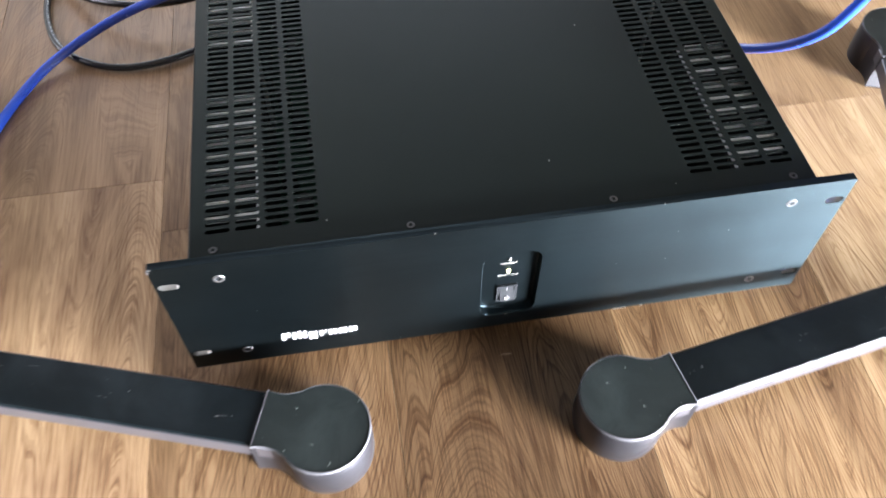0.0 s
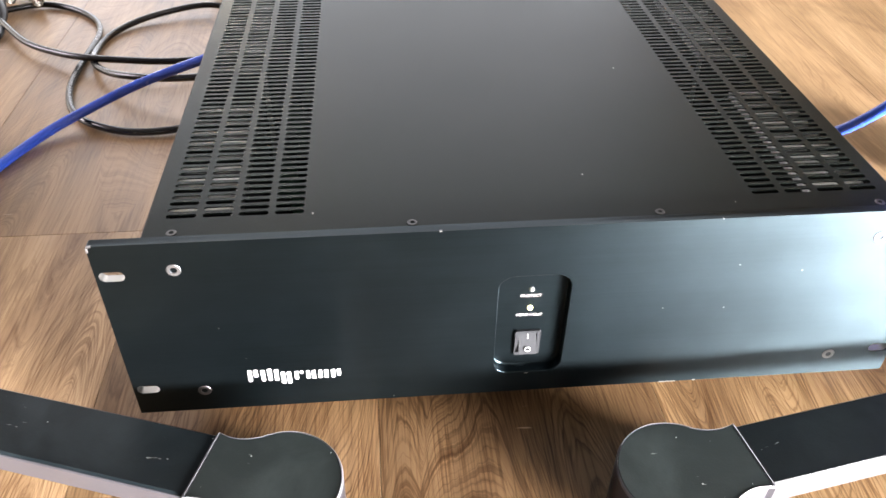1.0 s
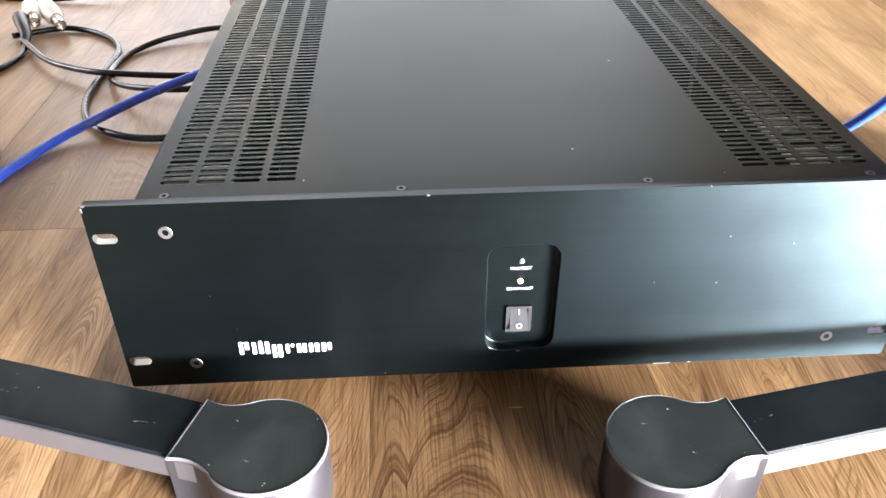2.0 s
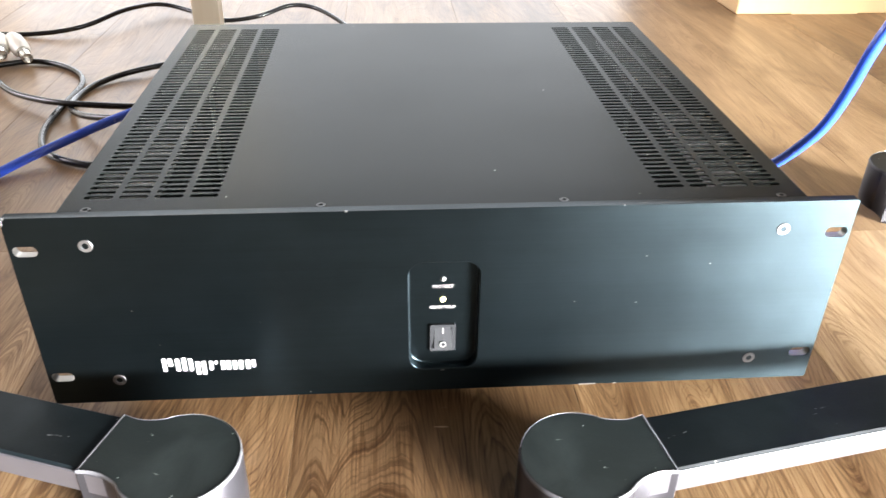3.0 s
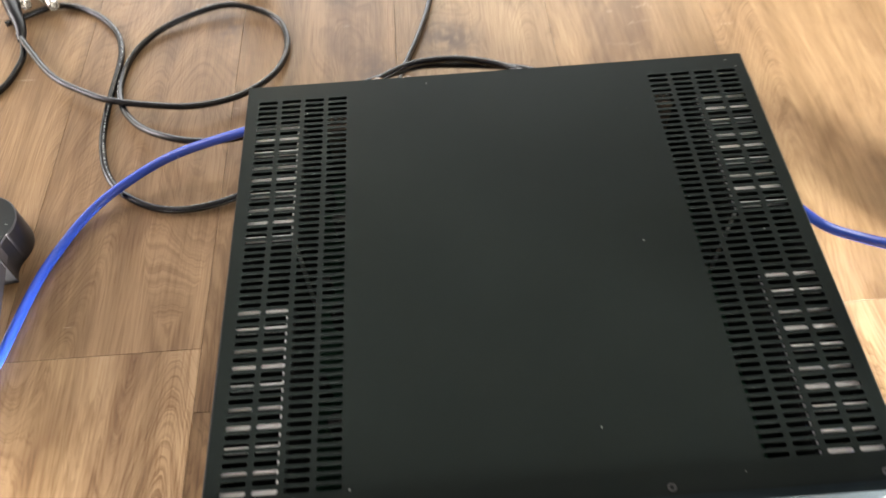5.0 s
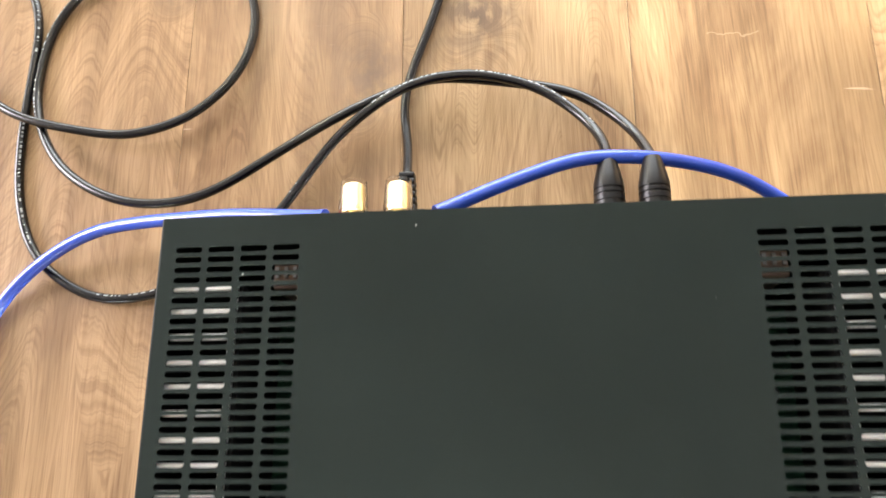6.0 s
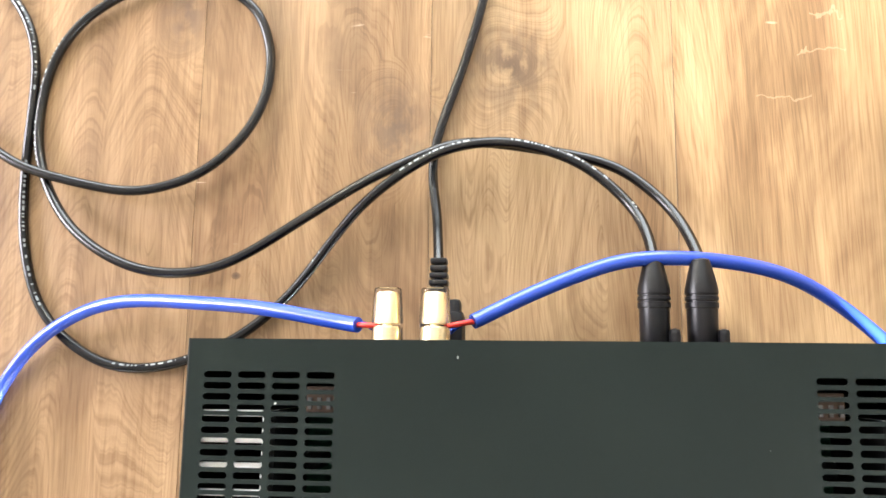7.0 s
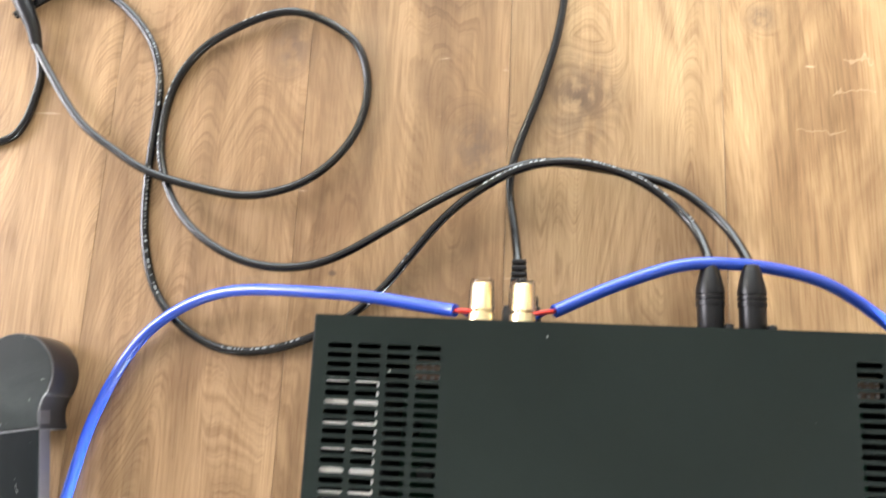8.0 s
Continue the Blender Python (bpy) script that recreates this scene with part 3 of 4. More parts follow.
            # light on the fin tops, put in as a bright strip
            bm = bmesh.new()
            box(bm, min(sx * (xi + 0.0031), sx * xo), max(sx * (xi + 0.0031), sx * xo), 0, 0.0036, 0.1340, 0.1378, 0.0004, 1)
            edge = part("lit_fin_top", bm, ALU, sink, "bright strip for the light on a fin's top")
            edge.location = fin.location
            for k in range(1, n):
                more = new("lit_fin_top", edge.data)
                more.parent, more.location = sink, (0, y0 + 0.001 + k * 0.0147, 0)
        bm = bmesh.new()
        box(bm, min(sx * 0.120, sx * 0.166), max(sx * 0.120, sx * 0.166), 0.05, 0.34, 0.060, 0.0616)
        board = part("circuit_board", bm, PCB, amp, "green circuit board")
        for k in range(9):
            bm = bmesh.new()
            y = 0.066 + k * 0.031
            turned(bm, [(0.0062, 0), (0.0062, 0.022), (0.0056, 0.0228), (0.001, 0.0228)], Matrix.Translation((sx * (0.132 + 0.012 * (k % 3)), y, 0.0616)), 14)
            part("capacitor", bm, BLACK_PLASTIC if k % 2 else CHASSIS, board, smooth=40)
        bm = bmesh.new()
        box(bm, min(sx * 0.128, sx * 0.150), max(sx * 0.128, sx * 0.150), 0.345, 0.360, 0.090, 0.128, 0.001)
        block = part("terminal_block", bm, BROWN, amp, "brown terminal block inside the case")
        for j in range(4):
            for i in range(3):
                cx = sx * (0.131 + 0.0055 * j)
                bm = bmesh.new()
                box(bm, cx - 0.0011, cx + 0.0011, 0.3470 + i * 0.0045, 0.3490 + i * 0.0045, 0.1282, 0.1298)
                part("terminal", bm, SCREW, block)
    # rubber feet
    for sx in (-1, 1):
        for y in (0.05, 0.34):
            bm = bmesh.new()
            turned(bm, [(0.011, 0), (0.0125, 0.002), (0.014, ZB + 0.004)], Matrix.Translation((sx * 0.17, y, 0)), 20)
            part("rubber_foot", bm, RUBBER, amp, smooth=40)
    # binding posts
    BACK = pose(0, 0, 0, -90, 0, 0)                      # +z to +y
    for x in (-0.1065, -0.0775):
        m = Matrix.Translation((x, YR + 0.0035, 0.1095)) @ BACK
        bm = bmesh.new()
        turned(bm, [(0.0085, -0.006), (0.0085, 0.009), (0.0078, 0.0095), (0.0078, 0.0100), (0.0032, 0.0101), (0.0032, 0.0115), (0.0076, 0.0116), (0.0078, 0.0150), (0.0074, 0.0160), (0.0070, 0.0290), (0.0060, 0.0304), (0.0010, 0.0312)], m, 22)
        post = part("binding_post", bm, GOLD, amp, "gold-plated speaker terminal", smooth=35)
        bm = bmesh.new()
        turned(bm, [(0.0083, 0.0118), (0.0094, 0.0118), (0.0096, 0.0140), (0.0084, 0.0325), (0.0078, 0.0332), (0.0074, 0.0325), (0.0080, 0.0160), (0.0083, 0.0119)], m, 22, cap=False)
        part("clear_cap", bm, CLEAR, post, "clear plastic thumb cap", smooth=35).visible_shadow = False
        bm = bmesh.new()
        turned(bm, [(0.0088, -0.001), (0.0094, -0.001), (0.0094, 0.0095), (0.0088, 0.0097), (0.0088, -0.001)], m, 22, cap=False)
        part("clear_collar", bm, CLEAR, post, "clear plastic collar", smooth=35).visible_shadow = False
    # balanced inputs and the mains inlet
    for x in (0.0585, 0.0880):
        bm = plate(("rect", x - 0.013, x + 0.013, 0.060, 0.091, 0.003, 4), [], 0.002)
        bm.transform(Matrix.Translation((0, YR + 0.0004, 0)) @ UPRIGHT)
        sock = part("balanced_input", bm, BLACK_PLASTIC, amp)
        bm = bmesh.new()
        box(bm, x + 0.0070, x + 0.0140, YR, YR + 0.0150, 0.0800, 0.0880, 0.0030)
        part("release_latch", bm, BLACK_PLASTIC, sock)
    bm = plate(("rect", -0.096, -0.066, 0.038, 0.064, 0.003, 4), [], 0.003)
    bm.transform(Matrix.Translation((0, YR + 0.0012, 0)) @ UPRIGHT)
    part("mains_inlet", bm, BLACK_PLASTIC, amp)
    return amp


amplifier()


# ---- cables ----
def printed(bm, pts, r, spans, angle):
    """Short pale print dashes along a cable: (start, end) as shares of its length."""
    cut = [0.0]
    for a, b in zip(pts[:-1], pts[1:]):
        cut.append(cut[-1] + (b - a).length)
    for s0, s1 in spans:
        row = []
        for i, q in enumerate(pts):
            s = cut[i]
            if s0 <= s <= s1:
                d = (pts[min(i + 1, len(pts) - 1)] - pts[max(i - 1, 0)]).normalized()
                side = d.cross(Vector((0, 0, 1))).normalized()
                up = side.cross(d)
                row.append([bm.verts.new(q + (r + 0.00012) * (math.cos(radians(angle + e)) * side + math.sin(radians(angle + e)) * up)) for e in (-12, 12)])
        for a, b in zip(row[:-1], row[1:]):
            bm.faces.new((a[0], a[1], b[1], b[0]))


def print_spans(stretches, seed):
    rnd, out = random.Random(seed), []
    for a, b in stretches:
        s = a
        while s < b:
            w = rnd.choice((0.0014, 0.002, 0.003, 0.0045))
            out.append((s, s + w))
            s += w + rnd.choice((0.0012, 0.0016, 0.003, 0.006))
    return out


def xlr_plug(parent, name, x, y, z, label):
    """A black cable plug that sits in the rear panel and points along y."""
    m = Matrix.Translation((x, y, z)) @ pose(0, 0, 0, -90, 0, 0)
    bm = bmesh.new()
    turned(bm, [(0.0090, 0), (0.0095, 0.0010), (0.0096, 0.0290), (0.0103, 0.0293), (0.0104, 0.0325), (0.0096, 0.0329), (0.0096, 0.0339), (0.0104, 0.0343), (0.0104, 0.0363),
                (0.0096, 0.0367), (0.0096, 0.0377), (0.0103, 0.0381), (0.0103, 0.0410), (0.0088, 0.0480), (0.0070, 0.0555), (0.0056, 0.0600), (0.0042, 0.0606)], m, 26)
    return part(name, bm, BLACK_PLASTIC, parent, label, smooth=30)


def mic_cable(label, ctrl, x, stretches, angle, seed):
    top = thing("microphone_cable", (0, 0, 0), label, "cable", "audio cables")
    xlr_plug(top, "plug", x, YR - 0.001, 0.0755, "black XLR plug")
    bm = bmesh.new()
    pts = relaxed([(x, YR + 0.052, 0.0755), *ctrl])
    tube(bm, pts, 0.0038)
    cable = part("cable", bm, CABLE, top, smooth=60)
    bm = bmesh.new()
    printed(bm, relaxed([(x, YR + 0.052, 0.0755), *ctrl], 0.0005), 0.0038, print_spans(stretches, seed), angle)
    tagged(part("print", bm, GREY_INK, cable, "small pale grey print"), kind="stuff")
    return top


mic_cable("black microphone cable with pale print, coiled on the wooden floor",
          [(0.06, 0.444, 0.071), (0.056, 0.474, 0.0483), (0.039, 0.498, 0.0395), (0.014, 0.519, 0.035), (-0.021, 0.532, 0.033), (-0.047, 0.535, 0.032), (-0.079, 0.53, 0.032),
           (-0.11, 0.514, 0.03), (-0.142, 0.491, 0.022), (-0.166, 0.465, 0.014), (-0.198, 0.426, 0.007), (-0.234, 0.396, 0.005), (-0.271, 0.378, 0.005), (-0.304, 0.37, 0.005),
           (-0.333, 0.371, 0.005), (-0.358, 0.381, 0.005), (-0.385, 0.401, 0.004), (-0.403, 0.427, 0.004), (-0.415, 0.466, 0.004), (-0.419, 0.501, 0.004), (-0.42, 0.541, 0.004),
           (-0.419, 0.582, 0.004), (-0.42, 0.619, 0.004), (-0.43, 0.652, 0.004), (-0.45, 0.68, 0.004), (-0.481, 0.706, 0.004), (-0.518, 0.718, 0.005), (-0.545, 0.705, 0.005),
           (-0.575, 0.685, 0.006)],
          0.0585, ((0.055, 0.062), (0.085, 0.16), (0.19, 0.25), (0.33, 0.345), (0.45, 0.52), (0.60, 0.72), (0.78, 0.86)), 60, 1)
mic_cable("black microphone cable lying in a wide loop on the floor",
          [(0.089, 0.443, 0.071), (0.08, 0.478, 0.0436), (0.057, 0.505, 0.032), (0.028, 0.522, 0.026), (-0.057, 0.538, 0.022), (-0.093, 0.53, 0.022), (-0.138, 0.509, 0.025),
           (-0.182, 0.481, 0.028), (-0.226, 0.453, 0.029), (-0.253, 0.442, 0.029), (-0.276, 0.439, 0.029), (-0.306, 0.442, 0.027), (-0.337, 0.454, 0.024), (-0.369, 0.476, 0.018),
           (-0.393, 0.506, 0.012), (-0.408, 0.54, 0.007), (-0.412, 0.572, 0.004), (-0.407, 0.61, 0.004), (-0.391, 0.64, 0.005), (-0.361, 0.664, 0.008), (-0.298, 0.685, 0.012),
           (-0.242, 0.662, 0.008), (-0.226, 0.635, 0.005), (-0.222, 0.604, 0.004), (-0.229, 0.57, 0.006), (-0.248, 0.539, 0.01), (-0.274, 0.517, 0.014), (-0.306, 0.506, 0.017),
           (-0.335, 0.505, 0.018), (-0.408, 0.523, 0.016), (-0.449, 0.546, 0.013), (-0.493, 0.579, 0.012), (-0.55, 0.657, 0.01)],
          0.0880, ((0.62, 0.66), (0.69, 0.74), (0.80, 0.83)), 115, 2)


def speaker_cable(label, ctrl, post):
    top = thing("speaker_cable", (0, 0, 0), label, "cable", "speaker cables")
    bm = bmesh.new()
    tube(bm, relaxed(ctrl), 0.0048, 14)
    part("jacket", bm, BLUE, top, smooth=60)
    bm = bmesh.new()
    a = Vector(ctrl[0])
    mid = (a + Vector(post)) / 2 + Vector((0, 0, 0.002))
    tube(bm, curve_points([a + (a - mid) * 0.3, a, mid, post], 0.002), 0.0017, 8)
    part("core", bm, RED, top, "bare end of red inner wire", smooth=60)
    bm = bmesh.new()
    tube(bm, curve_points([a + (a - mid) * 0.3, a + Vector((0, 0.001, -0.003)), mid + Vector((0, 0, -0.008)), (post[0], post[1] - 0.004, post[2] - 0.012)], 0.002), 0.0017, 8)
    part("return_core", bm, BLUE, top, smooth=60)
    return top


speaker_cable("blue speaker cable running from the amplifier over the floor",
              [(-0.125, 0.397, 0.1075), (-0.138, 0.399, 0.101), (-0.164, 0.404, 0.092), (-0.2, 0.41, 0.079), (-0.244, 0.414, 0.064), (-0.285, 0.417, 0.049), (-0.318, 0.417, 0.037),
           (-0.345, 0.412, 0.027), (-0.373, 0.401, 0.017), (-0.399, 0.383, 0.01), (-0.418, 0.359, 0.006), (-0.432, 0.329, 0.005), (-0.443, 0.298, 0.005), (-0.454, 0.243, 0.005),
           (-0.462, 0.2, 0.005), (-0.482, 0.15, 0.005), (-0.52, 0.09, 0.005)],
              (-0.112, 0.3962, 0.1095))
speaker_cable("blue speaker cable rising in a curve beside the amplifier",
              [(-0.055, 0.4, 0.099), (-0.045, 0.405, 0.095), (-0.022, 0.417, 0.089), (0.013, 0.432, 0.083), (0.041, 0.441, 0.08), (0.073, 0.443, 0.075), (0.105, 0.442, 0.067),
           (0.139, 0.437, 0.057), (0.166, 0.428, 0.045), (0.192, 0.413, 0.035), (0.218, 0.392, 0.029), (0.245, 0.360, 0.026), (0.266, 0.328, 0.023), (0.284, 0.299, 0.022), (0.297, 0.277, 0.025), (0.308, 0.256, 0.040), (0.316, 0.230, 0.063), (0.320, 0.206, 0.090),
           (0.326, 0.193, 0.11), (0.33, 0.18, 0.145), (0.331, 0.166, 0.185), (0.34, 0.162, 0.212), (0.352, 0.155, 0.245), (0.372, 0.14, 0.32), (0.395, 0.12, 0.42)],
              (-0.072, 0.3962, 0.1050))


def power_cord():
    top = thing("power_cord", (0, 0, 0), "black mains cord plugged in and trailing over the floor", "cable")
    bm = bmesh.new()
    box(bm, -0.0935, -0.0630, YR, YR + 0.028, 0.041, 0.061, 0.006)
    box(bm, -0.0745, -0.0655, YR, YR + 0.036, 0.044, 0.058, 0.004)
    box(bm, -0.0885, -0.0735, YR + 0.026, YR + 0.040, 0.044, 0.058, 0.004)
    plug = part("plug", bm, BLACK_PLASTIC, top, "moulded black mains plug", smooth=40)
    for k in range(5):
        bm = bmesh.new()
        y = YR + 0.040 + k * 0.0050
        box(bm, -0.0880 + 0.0003 * k, -0.0742 - 0.0003 * k, y, y + 0.0038, 0.0450, 0.0570, 0.0012)
        part("strain_relief", bm, BLACK_PLASTIC, plug)
    bm = bmesh.new()
    ctrl = [(-0.081, YR + 0.030, 0.051), (-0.0813, YR + 0.055, 0.051), (-0.087, 0.486, 0.0147), (-0.092, 0.517, 0.004), (-0.091, 0.536, 0.004), (-0.083, 0.565, 0.004), (-0.072, 0.595, 0.004), (-0.061, 0.631, 0.004), (-0.053, 0.661, 0.004),
           (-0.048, 0.693, 0.004), (-0.047, 0.717, 0.0044), (-0.064, 0.786, 0.006), (-0.097, 0.869, 0.014), (-0.145, 0.939, 0.02), (-0.186, 0.945, 0.022), (-0.23, 0.91, 0.014),
           (-0.294, 0.915, 0.006), (-0.35, 0.96, 0.01), (-0.403, 0.981, 0.016), (-0.443, 0.921, 0.022), (-0.495, 0.858, 0.012), (-0.58, 0.85, 0.004), (-0.699, 0.879, 0.004),
           (-0.85, 0.95, 0.004)]
    tube(bm, relaxed(ctrl), 0.0036)
    part("cable", bm, CABLE, top, smooth=60)
    return top


power_cord()


def loose_cable(label, ctrl, r=0.0036):
    bm = bmesh.new()
    tube(bm, curve_points(ctrl), r)
    return tagged(part("loose_cable", bm, CABLE, None, smooth=60), label, "cable", "audio cables")


loose_cable("thin black cable lying on the far floor", [(-0.90, 1.02, 0.004), (-0.78, 1.09, 0.004), (-0.689, 1.151, 0.004), (-0.639, 1.201, 0.004), (-0.630, 1.323, 0.004), (-0.624, 1.489, 0.004), (-0.601, 1.719, 0.004)])
loose_cable("second thin black cable on the far floor", [(-1.05, 1.22, 0.004), (-0.90, 1.29, 0.004), (-0.820, 1.352, 0.004), (-0.762, 1.500, 0.004), (-0.724, 1.751, 0.004)])


# ---- loose ivory plugs near the coil ----
def ivory_plug(label, m):
    top = thing("adapter_plug", (0, 0, 0), label, "plug", "ivory plugs")
    top.matrix_world = m
    bm = bmesh.new()
    turned(bm, [(0.0050, 0.0), (0.0080, 0.003), (0.0100, 0.012), (0.0105, 0.030), (0.0098, 0.040), (0.0078, 0.046), (0.0074, 0.049)], None, 22)
    part("body", bm, IVORY, top, "ivory plastic body", smooth=35)
    bm = bmesh.new()
    turned(bm, [(0.0066, 0.048), (0.0066, 0.052), (0.0058, 0.0525), (0.0058, 0.066), (0.0052, 0.0662), (0.0050, 0.058), (0.0005, 0.0578)], None, 22)
    part("sleeve", bm, NICKEL, top, "nickel contact sleeve", smooth=35)
    return top


ivory_plug("ivory plug with a nickel sleeve lying by the cable coil", look((-0.524, 0.716, 0.0150), (-0.568, 0.783, 0.024)) @ Matrix.Translation((0, 0, -0.066)) @ Matrix.Scale(1.22, 4))
ivory_plug("ivory plug resting against the other one", look((-0.562, 0.734, 0.0180), (-0.600, 0.822, 0.020)) @ Matrix.Translation((0, 0, -0.05)) @ Matrix.Scale(1.22, 4))



def cable_end():
    top = thing("cable_with_boot", (0, 0, 0), "black cable end with thick moulded boot on the floor", "cable", "audio cables")
    bm = bmesh.new()
    pts = curve_points([(-0.575, 0.723, 0.018), (-0.561, 0.693, 0.017), (-0.550, 0.670, 0.013), (-0.545, 0.649, 0.008)], 0.003)
    tube(bm, pts, lambda s: 0.0100 - 0.0050 * s ** 1.5)
    part("boot", bm, BLACK_PLASTIC, top, smooth=50)
    bm = bmesh.new()
    tube(bm, curve_points([(-0.545, 0.651, 0.008), (-0.540, 0.631, 0.005), (-0.540, 0.610, 0.004), (-0.549, 0.573, 0.004), (-0.570, 0.556, 0.004), (-0.64, 0.545, 0.004), (-0.74, 0.545, 0.004)]), 0.0038)
    part("cable", bm, CABLE, top, smooth=60)


cable_end()


# ---- tripod stands on either side ----
def stand(label, hub, legs):
    """A low three-legged stand: hub, short column and legs (angle, length to the foot's centre)."""
    top = thing("speaker_stand", (hub[0], hub[1], 0), label, "stand", "stands beside the amplifier")
    ZL, W = 0.0400, 0.0205
    for ang, ln in legs:
        turn = pose(0, 0, 0, 0, 0, ang)
        bm = bmesh.new()
        n = 12
        prev = None
        for k in range(n + 1):
            s = k / n
            x = 0.02 + (ln - 0.052) * s
            lift = 0.004 * math.sin(math.pi * (1 - s) * 0.5)
            ring = [bm.verts.new((x, y, z + lift)) for y, z in ((-W, ZL - 0.0165), (-W, ZL - 0.0012), (-W + 0.0012, ZL), (W - 0.0012, ZL), (W, ZL - 0.0012), (W, ZL - 0.0165))]
            if prev:
                for i in range(6):
                    bm.faces.new((prev[i], prev[(i + 1) % 6], ring[(i + 1) % 6], ring[i]))
            else:
                bm.faces.new(ring[::-1])
            prev = ring
        bm.faces.new(prev)
        leg = part("leg", bm, LEG_PAINT, top, "black painted flat leg with scratches")
        leg.matrix_local = turn
        for sy in (-1, 1):                              # leg sides: the light they catch, put in as brighter strips
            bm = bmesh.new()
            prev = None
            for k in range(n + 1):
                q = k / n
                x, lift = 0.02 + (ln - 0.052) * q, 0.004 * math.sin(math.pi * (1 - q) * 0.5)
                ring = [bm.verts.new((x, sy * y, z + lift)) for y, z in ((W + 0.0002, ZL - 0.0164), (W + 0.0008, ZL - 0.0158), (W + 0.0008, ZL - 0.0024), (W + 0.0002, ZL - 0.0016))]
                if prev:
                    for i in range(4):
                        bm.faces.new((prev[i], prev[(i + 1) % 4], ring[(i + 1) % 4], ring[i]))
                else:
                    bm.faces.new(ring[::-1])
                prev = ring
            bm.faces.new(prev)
            part("lit_side_strip", bm, LEG_SIDE_LIT, leg, "leg side coloured brighter for the light on it")
        # foot cap: round end that narrows into the leg
        bm = bmesh.new()
        r, side = 0.0335, []
        x0 = ln - 0.047
        for k in range(9):                               # neck curve
            s = k / 8
            side.append((x0 + 0.026 * s, 0.0222 - 0.0022 * math.sin(math.pi * s) + 0.0035 * s * s))
        a0 = math.acos(-0.70)
        for k in range(1, 25):
            a = a0 * (1 - k / 24)
            side.append((ln + r * math.cos(a), r * math.sin(a)))
        ringxy = side + [(x, -y) for x, y in side[-2::-1]]
        levels = ((0.0, 0.985), (0.004, 1.0), (ZL - 0.0010, 1.0), (ZL + 0.0003, 0.975))
        loops = [[bm.verts.new((ln + (x - ln) * f, y * f, z)) for x, y in ringxy] for z, f in levels]
        for a, b in zip(loops[:-1], loops[1:]):
            for i in range(len(ringxy)):
                j = (i + 1) % len(ringxy)
                bm.faces.new((a[i], a[j], b[j], b[i]))
        bm.faces.new(loops[0][::-1])
        # the cap's sides take the brighter colour that holds painted light
        cap = part("foot_cap", bm, CAP_SIDE_LIT, top, "grey-black rubber foot cap with worn edges", smooth=55)
        cap.matrix_local = turn
        bm = bmesh.new()
        lids = [[bm.verts.new((ln + (x - ln) * f, y * f, z)) for x, y in ringxy] for z, f in ((ZL - 0.0030, 0.965), (ZL + 0.0003, 0.975), (ZL + 0.0008, 0.962))]
        for a, b in zip(lids[:-1], lids[1:]):
            for i in range(len(ringxy)):
                bm.faces.new((a[i], a[(i + 1) % len(ringxy)], b[(i + 1) % len(ringxy)], b[i]))
        bm.faces.new(lids[-1])
        part("cap_top", bm, FOOT_CAP, cap, "scuffed flat top of the cap", smooth=35)
        bm = bmesh.new()                                # the pale worn edge round the top
        rims = [[bm.verts.new((ln + (x - ln) * f, y * f, z)) for x, y in ringxy] for z, f in ((ZL - 0.0014, 1.003), (ZL - 0.0004, 1.004), (ZL + 0.0008, 0.993), (ZL + 0.0010, 0.980), (ZL + 0.0002, 0.974))]
        for a, b in zip(rims[:-1], rims[1:]):
            for i in range(len(ringxy)):
                bm.faces.new((a[i], a[(i + 1) % len(ringxy)], b[(i + 1) % len(ringxy)], b[i]))
        part("worn_edge", bm, CAP_EDGE, cap, "pale worn edge round the top", smooth=60)
        bm = bmesh.new()
        box(bm, x0 - 0.0004, x0 + 0.0003, -0.0220, 0.0220, 0.002, ZL + 0.0004, 0.0001, 1)
        part("cap_rim", bm, CAP_EDGE, cap, "pale worn rim")
    bm = bmesh.new()
    turned(bm, [(0.030, 0.016), (0.034, 0.020), (0.034, 0.052), (0.030, 0.058), (0.021, 0.060), (0.021, 0.56), (0.019, 0.565)], None, 32)
    part("column", bm, LEG_PAINT, top, "black steel column", smooth=35)
    return top


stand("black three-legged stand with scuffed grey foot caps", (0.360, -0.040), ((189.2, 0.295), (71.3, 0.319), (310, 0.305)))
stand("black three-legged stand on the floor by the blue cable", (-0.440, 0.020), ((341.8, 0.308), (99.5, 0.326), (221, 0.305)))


# ---- far things: wooden leg, carton, small connector ----
def post():
    bm = bmesh.new()
    box(bm, -0.303, -0.265, 0.768, 0.800, 0.0, 0.74, 0.0025)
    return tagged(part("table_leg", bm, POST_WOOD), "pale lacquered square wooden table leg on the floor", "table leg")


post()


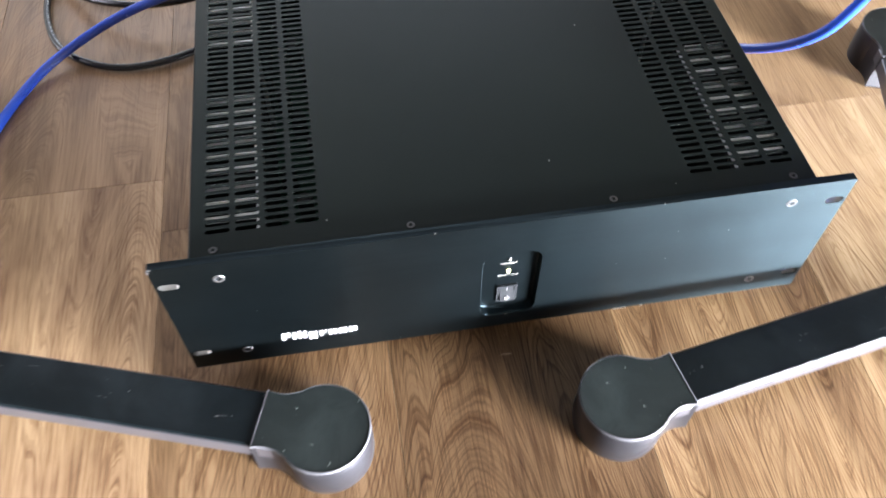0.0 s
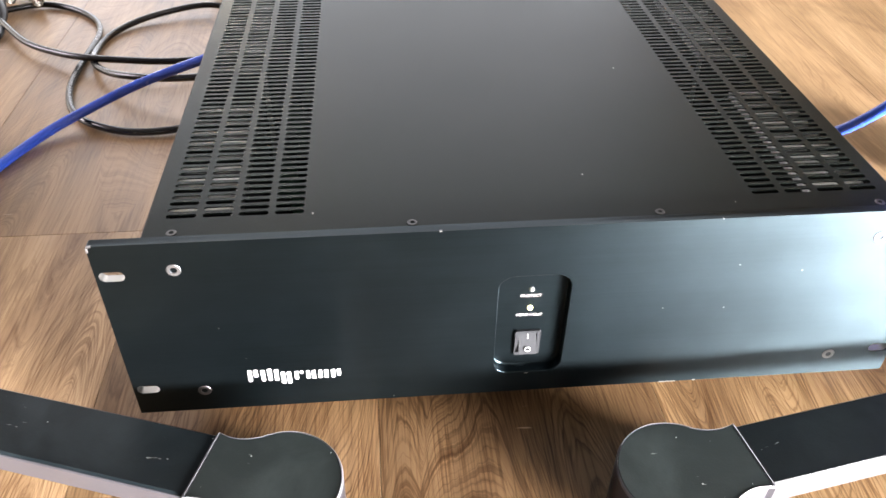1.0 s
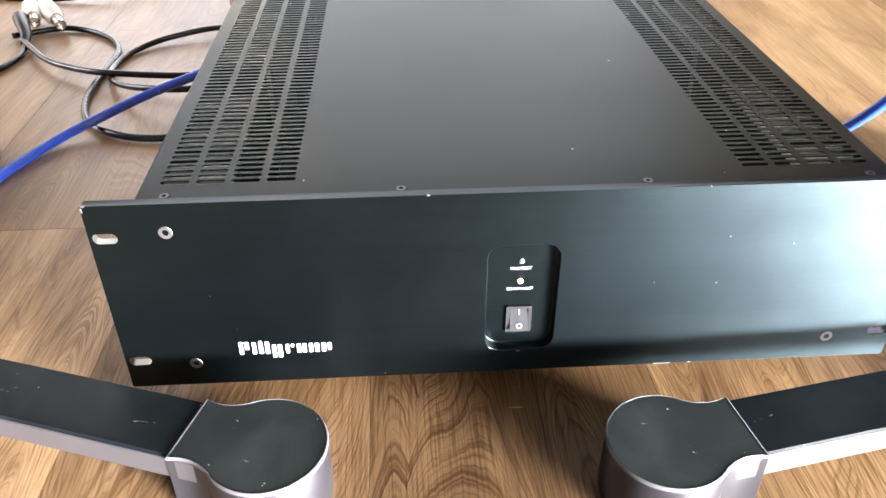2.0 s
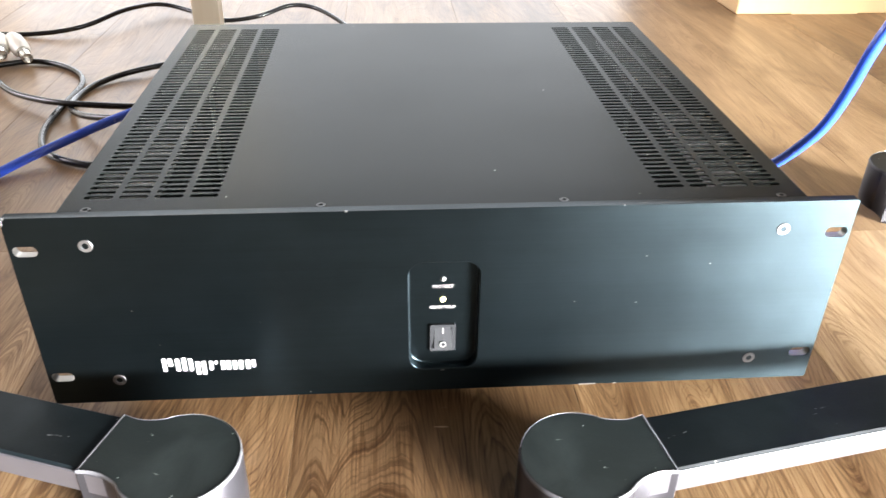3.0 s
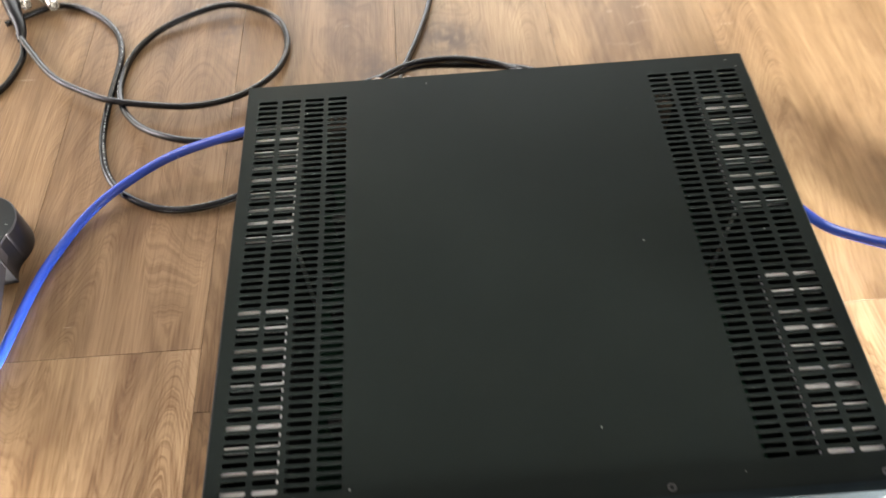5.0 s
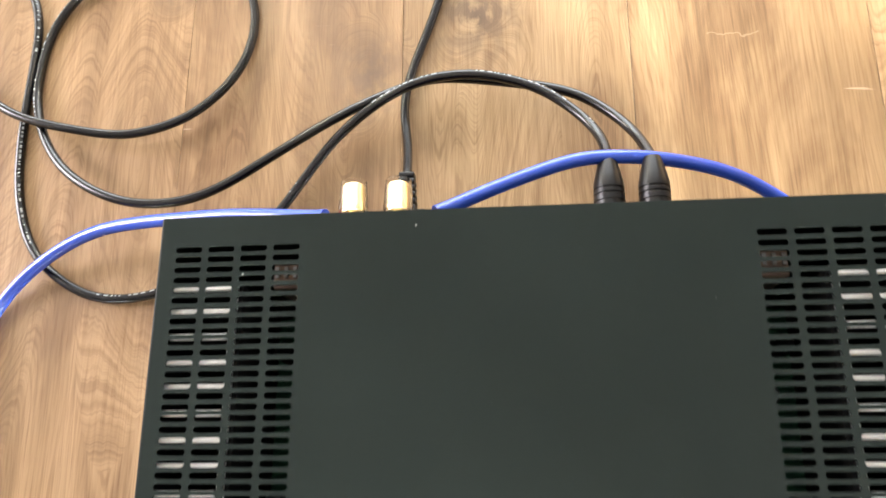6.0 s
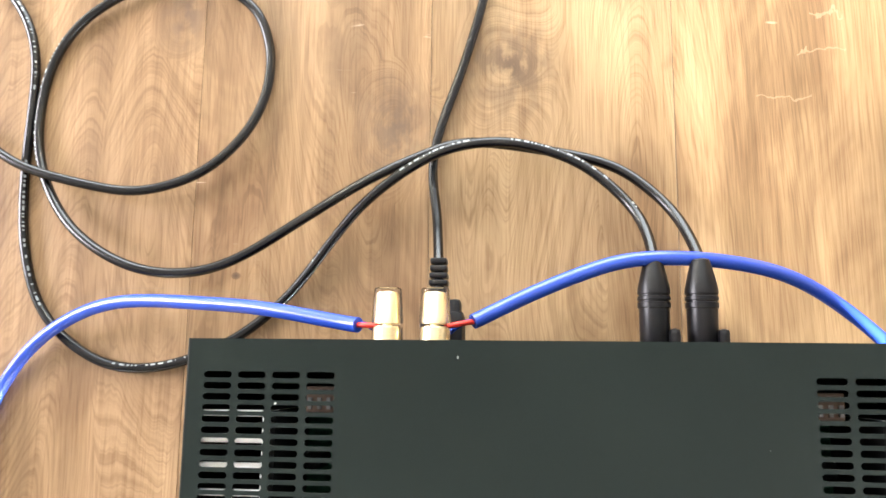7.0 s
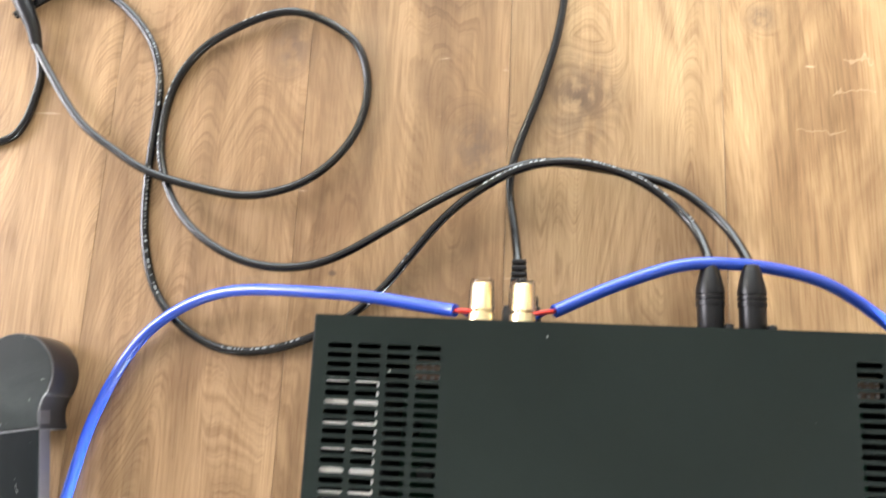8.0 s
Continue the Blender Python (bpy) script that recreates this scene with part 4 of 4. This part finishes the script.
def carton():
    x0, x1, y0, y1, h = 0.577, 1.10, 0.957, 1.60, 0.44
    top = thing("cardboard_box", (0, 0, 0), "plain brown cardboard box standing closed on the floor", "box")
    bm = bmesh.new()
    box(bm, x0, x1, y0, y1, 0.0, h, 0.004, 3)
    for v in bm.verts:
        v.co += Vector((0.003 * math.sin(9 * v.co.z + 3 * v.co.y), 0.003 * math.sin(7 * v.co.x + 5 * v.co.z), 0))
    part("body", bm, CARD, top, smooth=40)
    for a, b in ((y0 + 0.001, (y0 + y1) / 2 - 0.002), ((y0 + y1) / 2 + 0.002, y1 - 0.001)):
        bm = bmesh.new()
        box(bm, x0 + 0.001, x1 - 0.001, a, b, h + 0.0005, h + 0.0045, 0.001)
        part("flap", bm, CARD, top)
    bm = bmesh.new()
    box(bm, x0 + 0.05, x1 - 0.05, (y0 + y1) / 2 - 0.03, (y0 + y1) / 2 + 0.03, h + 0.0046, h + 0.0052)
    part("tape", bm, TAPE, top, "brown packing tape")
    bm = bmesh.new()
    box(bm, x0 + 0.10, x0 + 0.22, y0 - 0.0018, y0 + 0.004, 0.0, 0.005, 0.0006)
    part("bottom_flap", bm, CARD, top)


carton()


def small_connector():
    top = thing("wire_connector", (-0.29, 1.52, 0), "small white connector with a red wire on the floor", "connector")
    bm = bmesh.new()
    box(bm, -0.018, 0.030, 0.0, 0.030, 0.0, 0.018, 0.002)
    part("housing", bm, IVORY, top)
    bm = bmesh.new()
    tube(bm, curve_points([(0.010, 0.004, 0.010), (0.012, -0.020, 0.007), (0.015, -0.050, 0.004), (0.020, -0.095, 0.003)]), 0.0030, 8)
    part("wire", bm, RED, top, "red wire", smooth=60)


small_connector()


# ---- floor: laminate planks ----
def laminate_floor():
    floor = tagged(new("floor"), "brown walnut-look laminate floor with long planks", "floor", kind="structure")
    bm = bmesh.new()
    box(bm, RX0 - T, RX1 + T, RY0 - T, RY1 + T, -0.06, -0.0095)
    part("screed", bm, DARK, floor)
    PWID, PLEN, X0 = 0.1850, 1.29, -0.2795
    shared = {}
    board_tints = {-1: (0.93, 0.92, 0.93), 0: (0.84, 0.825, 0.81), 1: (0.66, 0.645, 0.615), 2: (0.82, 0.81, 0.78)}     # boards under the amplifier
    front = {0: (0.60, 0.57, 0.54), 1: (0.46, 0.43, 0.40)}     # darker tints for the boards in front of it
    first = math.floor((RX0 - X0) / PWID)
    last = math.ceil((RX1 - X0) / PWID)
    for i in range(first, last):
        x0 = X0 + i * PWID
        start = (0.15, 0.31, 0.86, 0.212)[i % 4]
        k0 = math.floor((RY0 - start) / PLEN)
        k1 = math.ceil((RY1 - start) / PLEN)
        for k in range(k0, k1):
            ya, yb = max(RY0, start + k * PLEN), min(RY1, start + (k + 1) * PLEN)
            if yb - ya < 0.02:
                continue
            key = round(yb - ya, 4)
            if key not in shared:
                bm = bmesh.new()
                box(bm, -PWID / 2 + 0.00015, PWID / 2 - 0.00015, -key / 2 + 0.00015, key / 2 - 0.00015, -0.009, 0.0)
                rim = [e for e in bm.edges if all(v.co.z > -0.001 for v in e.verts)]
                bmesh.ops.bevel(bm, geom=rim, offset=0.00022, segments=1, affect="EDGES")
                ob = part("plank", bm, FLOOR, floor)
                shared[key] = ob.data
            else:
                ob = new("plank", shared[key])
                ob.parent = floor
            ob.location = (x0 + PWID / 2, (ya + yb) / 2, 0)
            ob.color = (*(front[i] if i in front and yb < 0.5 else board_tints.get(i, (1.0, 1.0, 1.0))), 1)


laminate_floor()
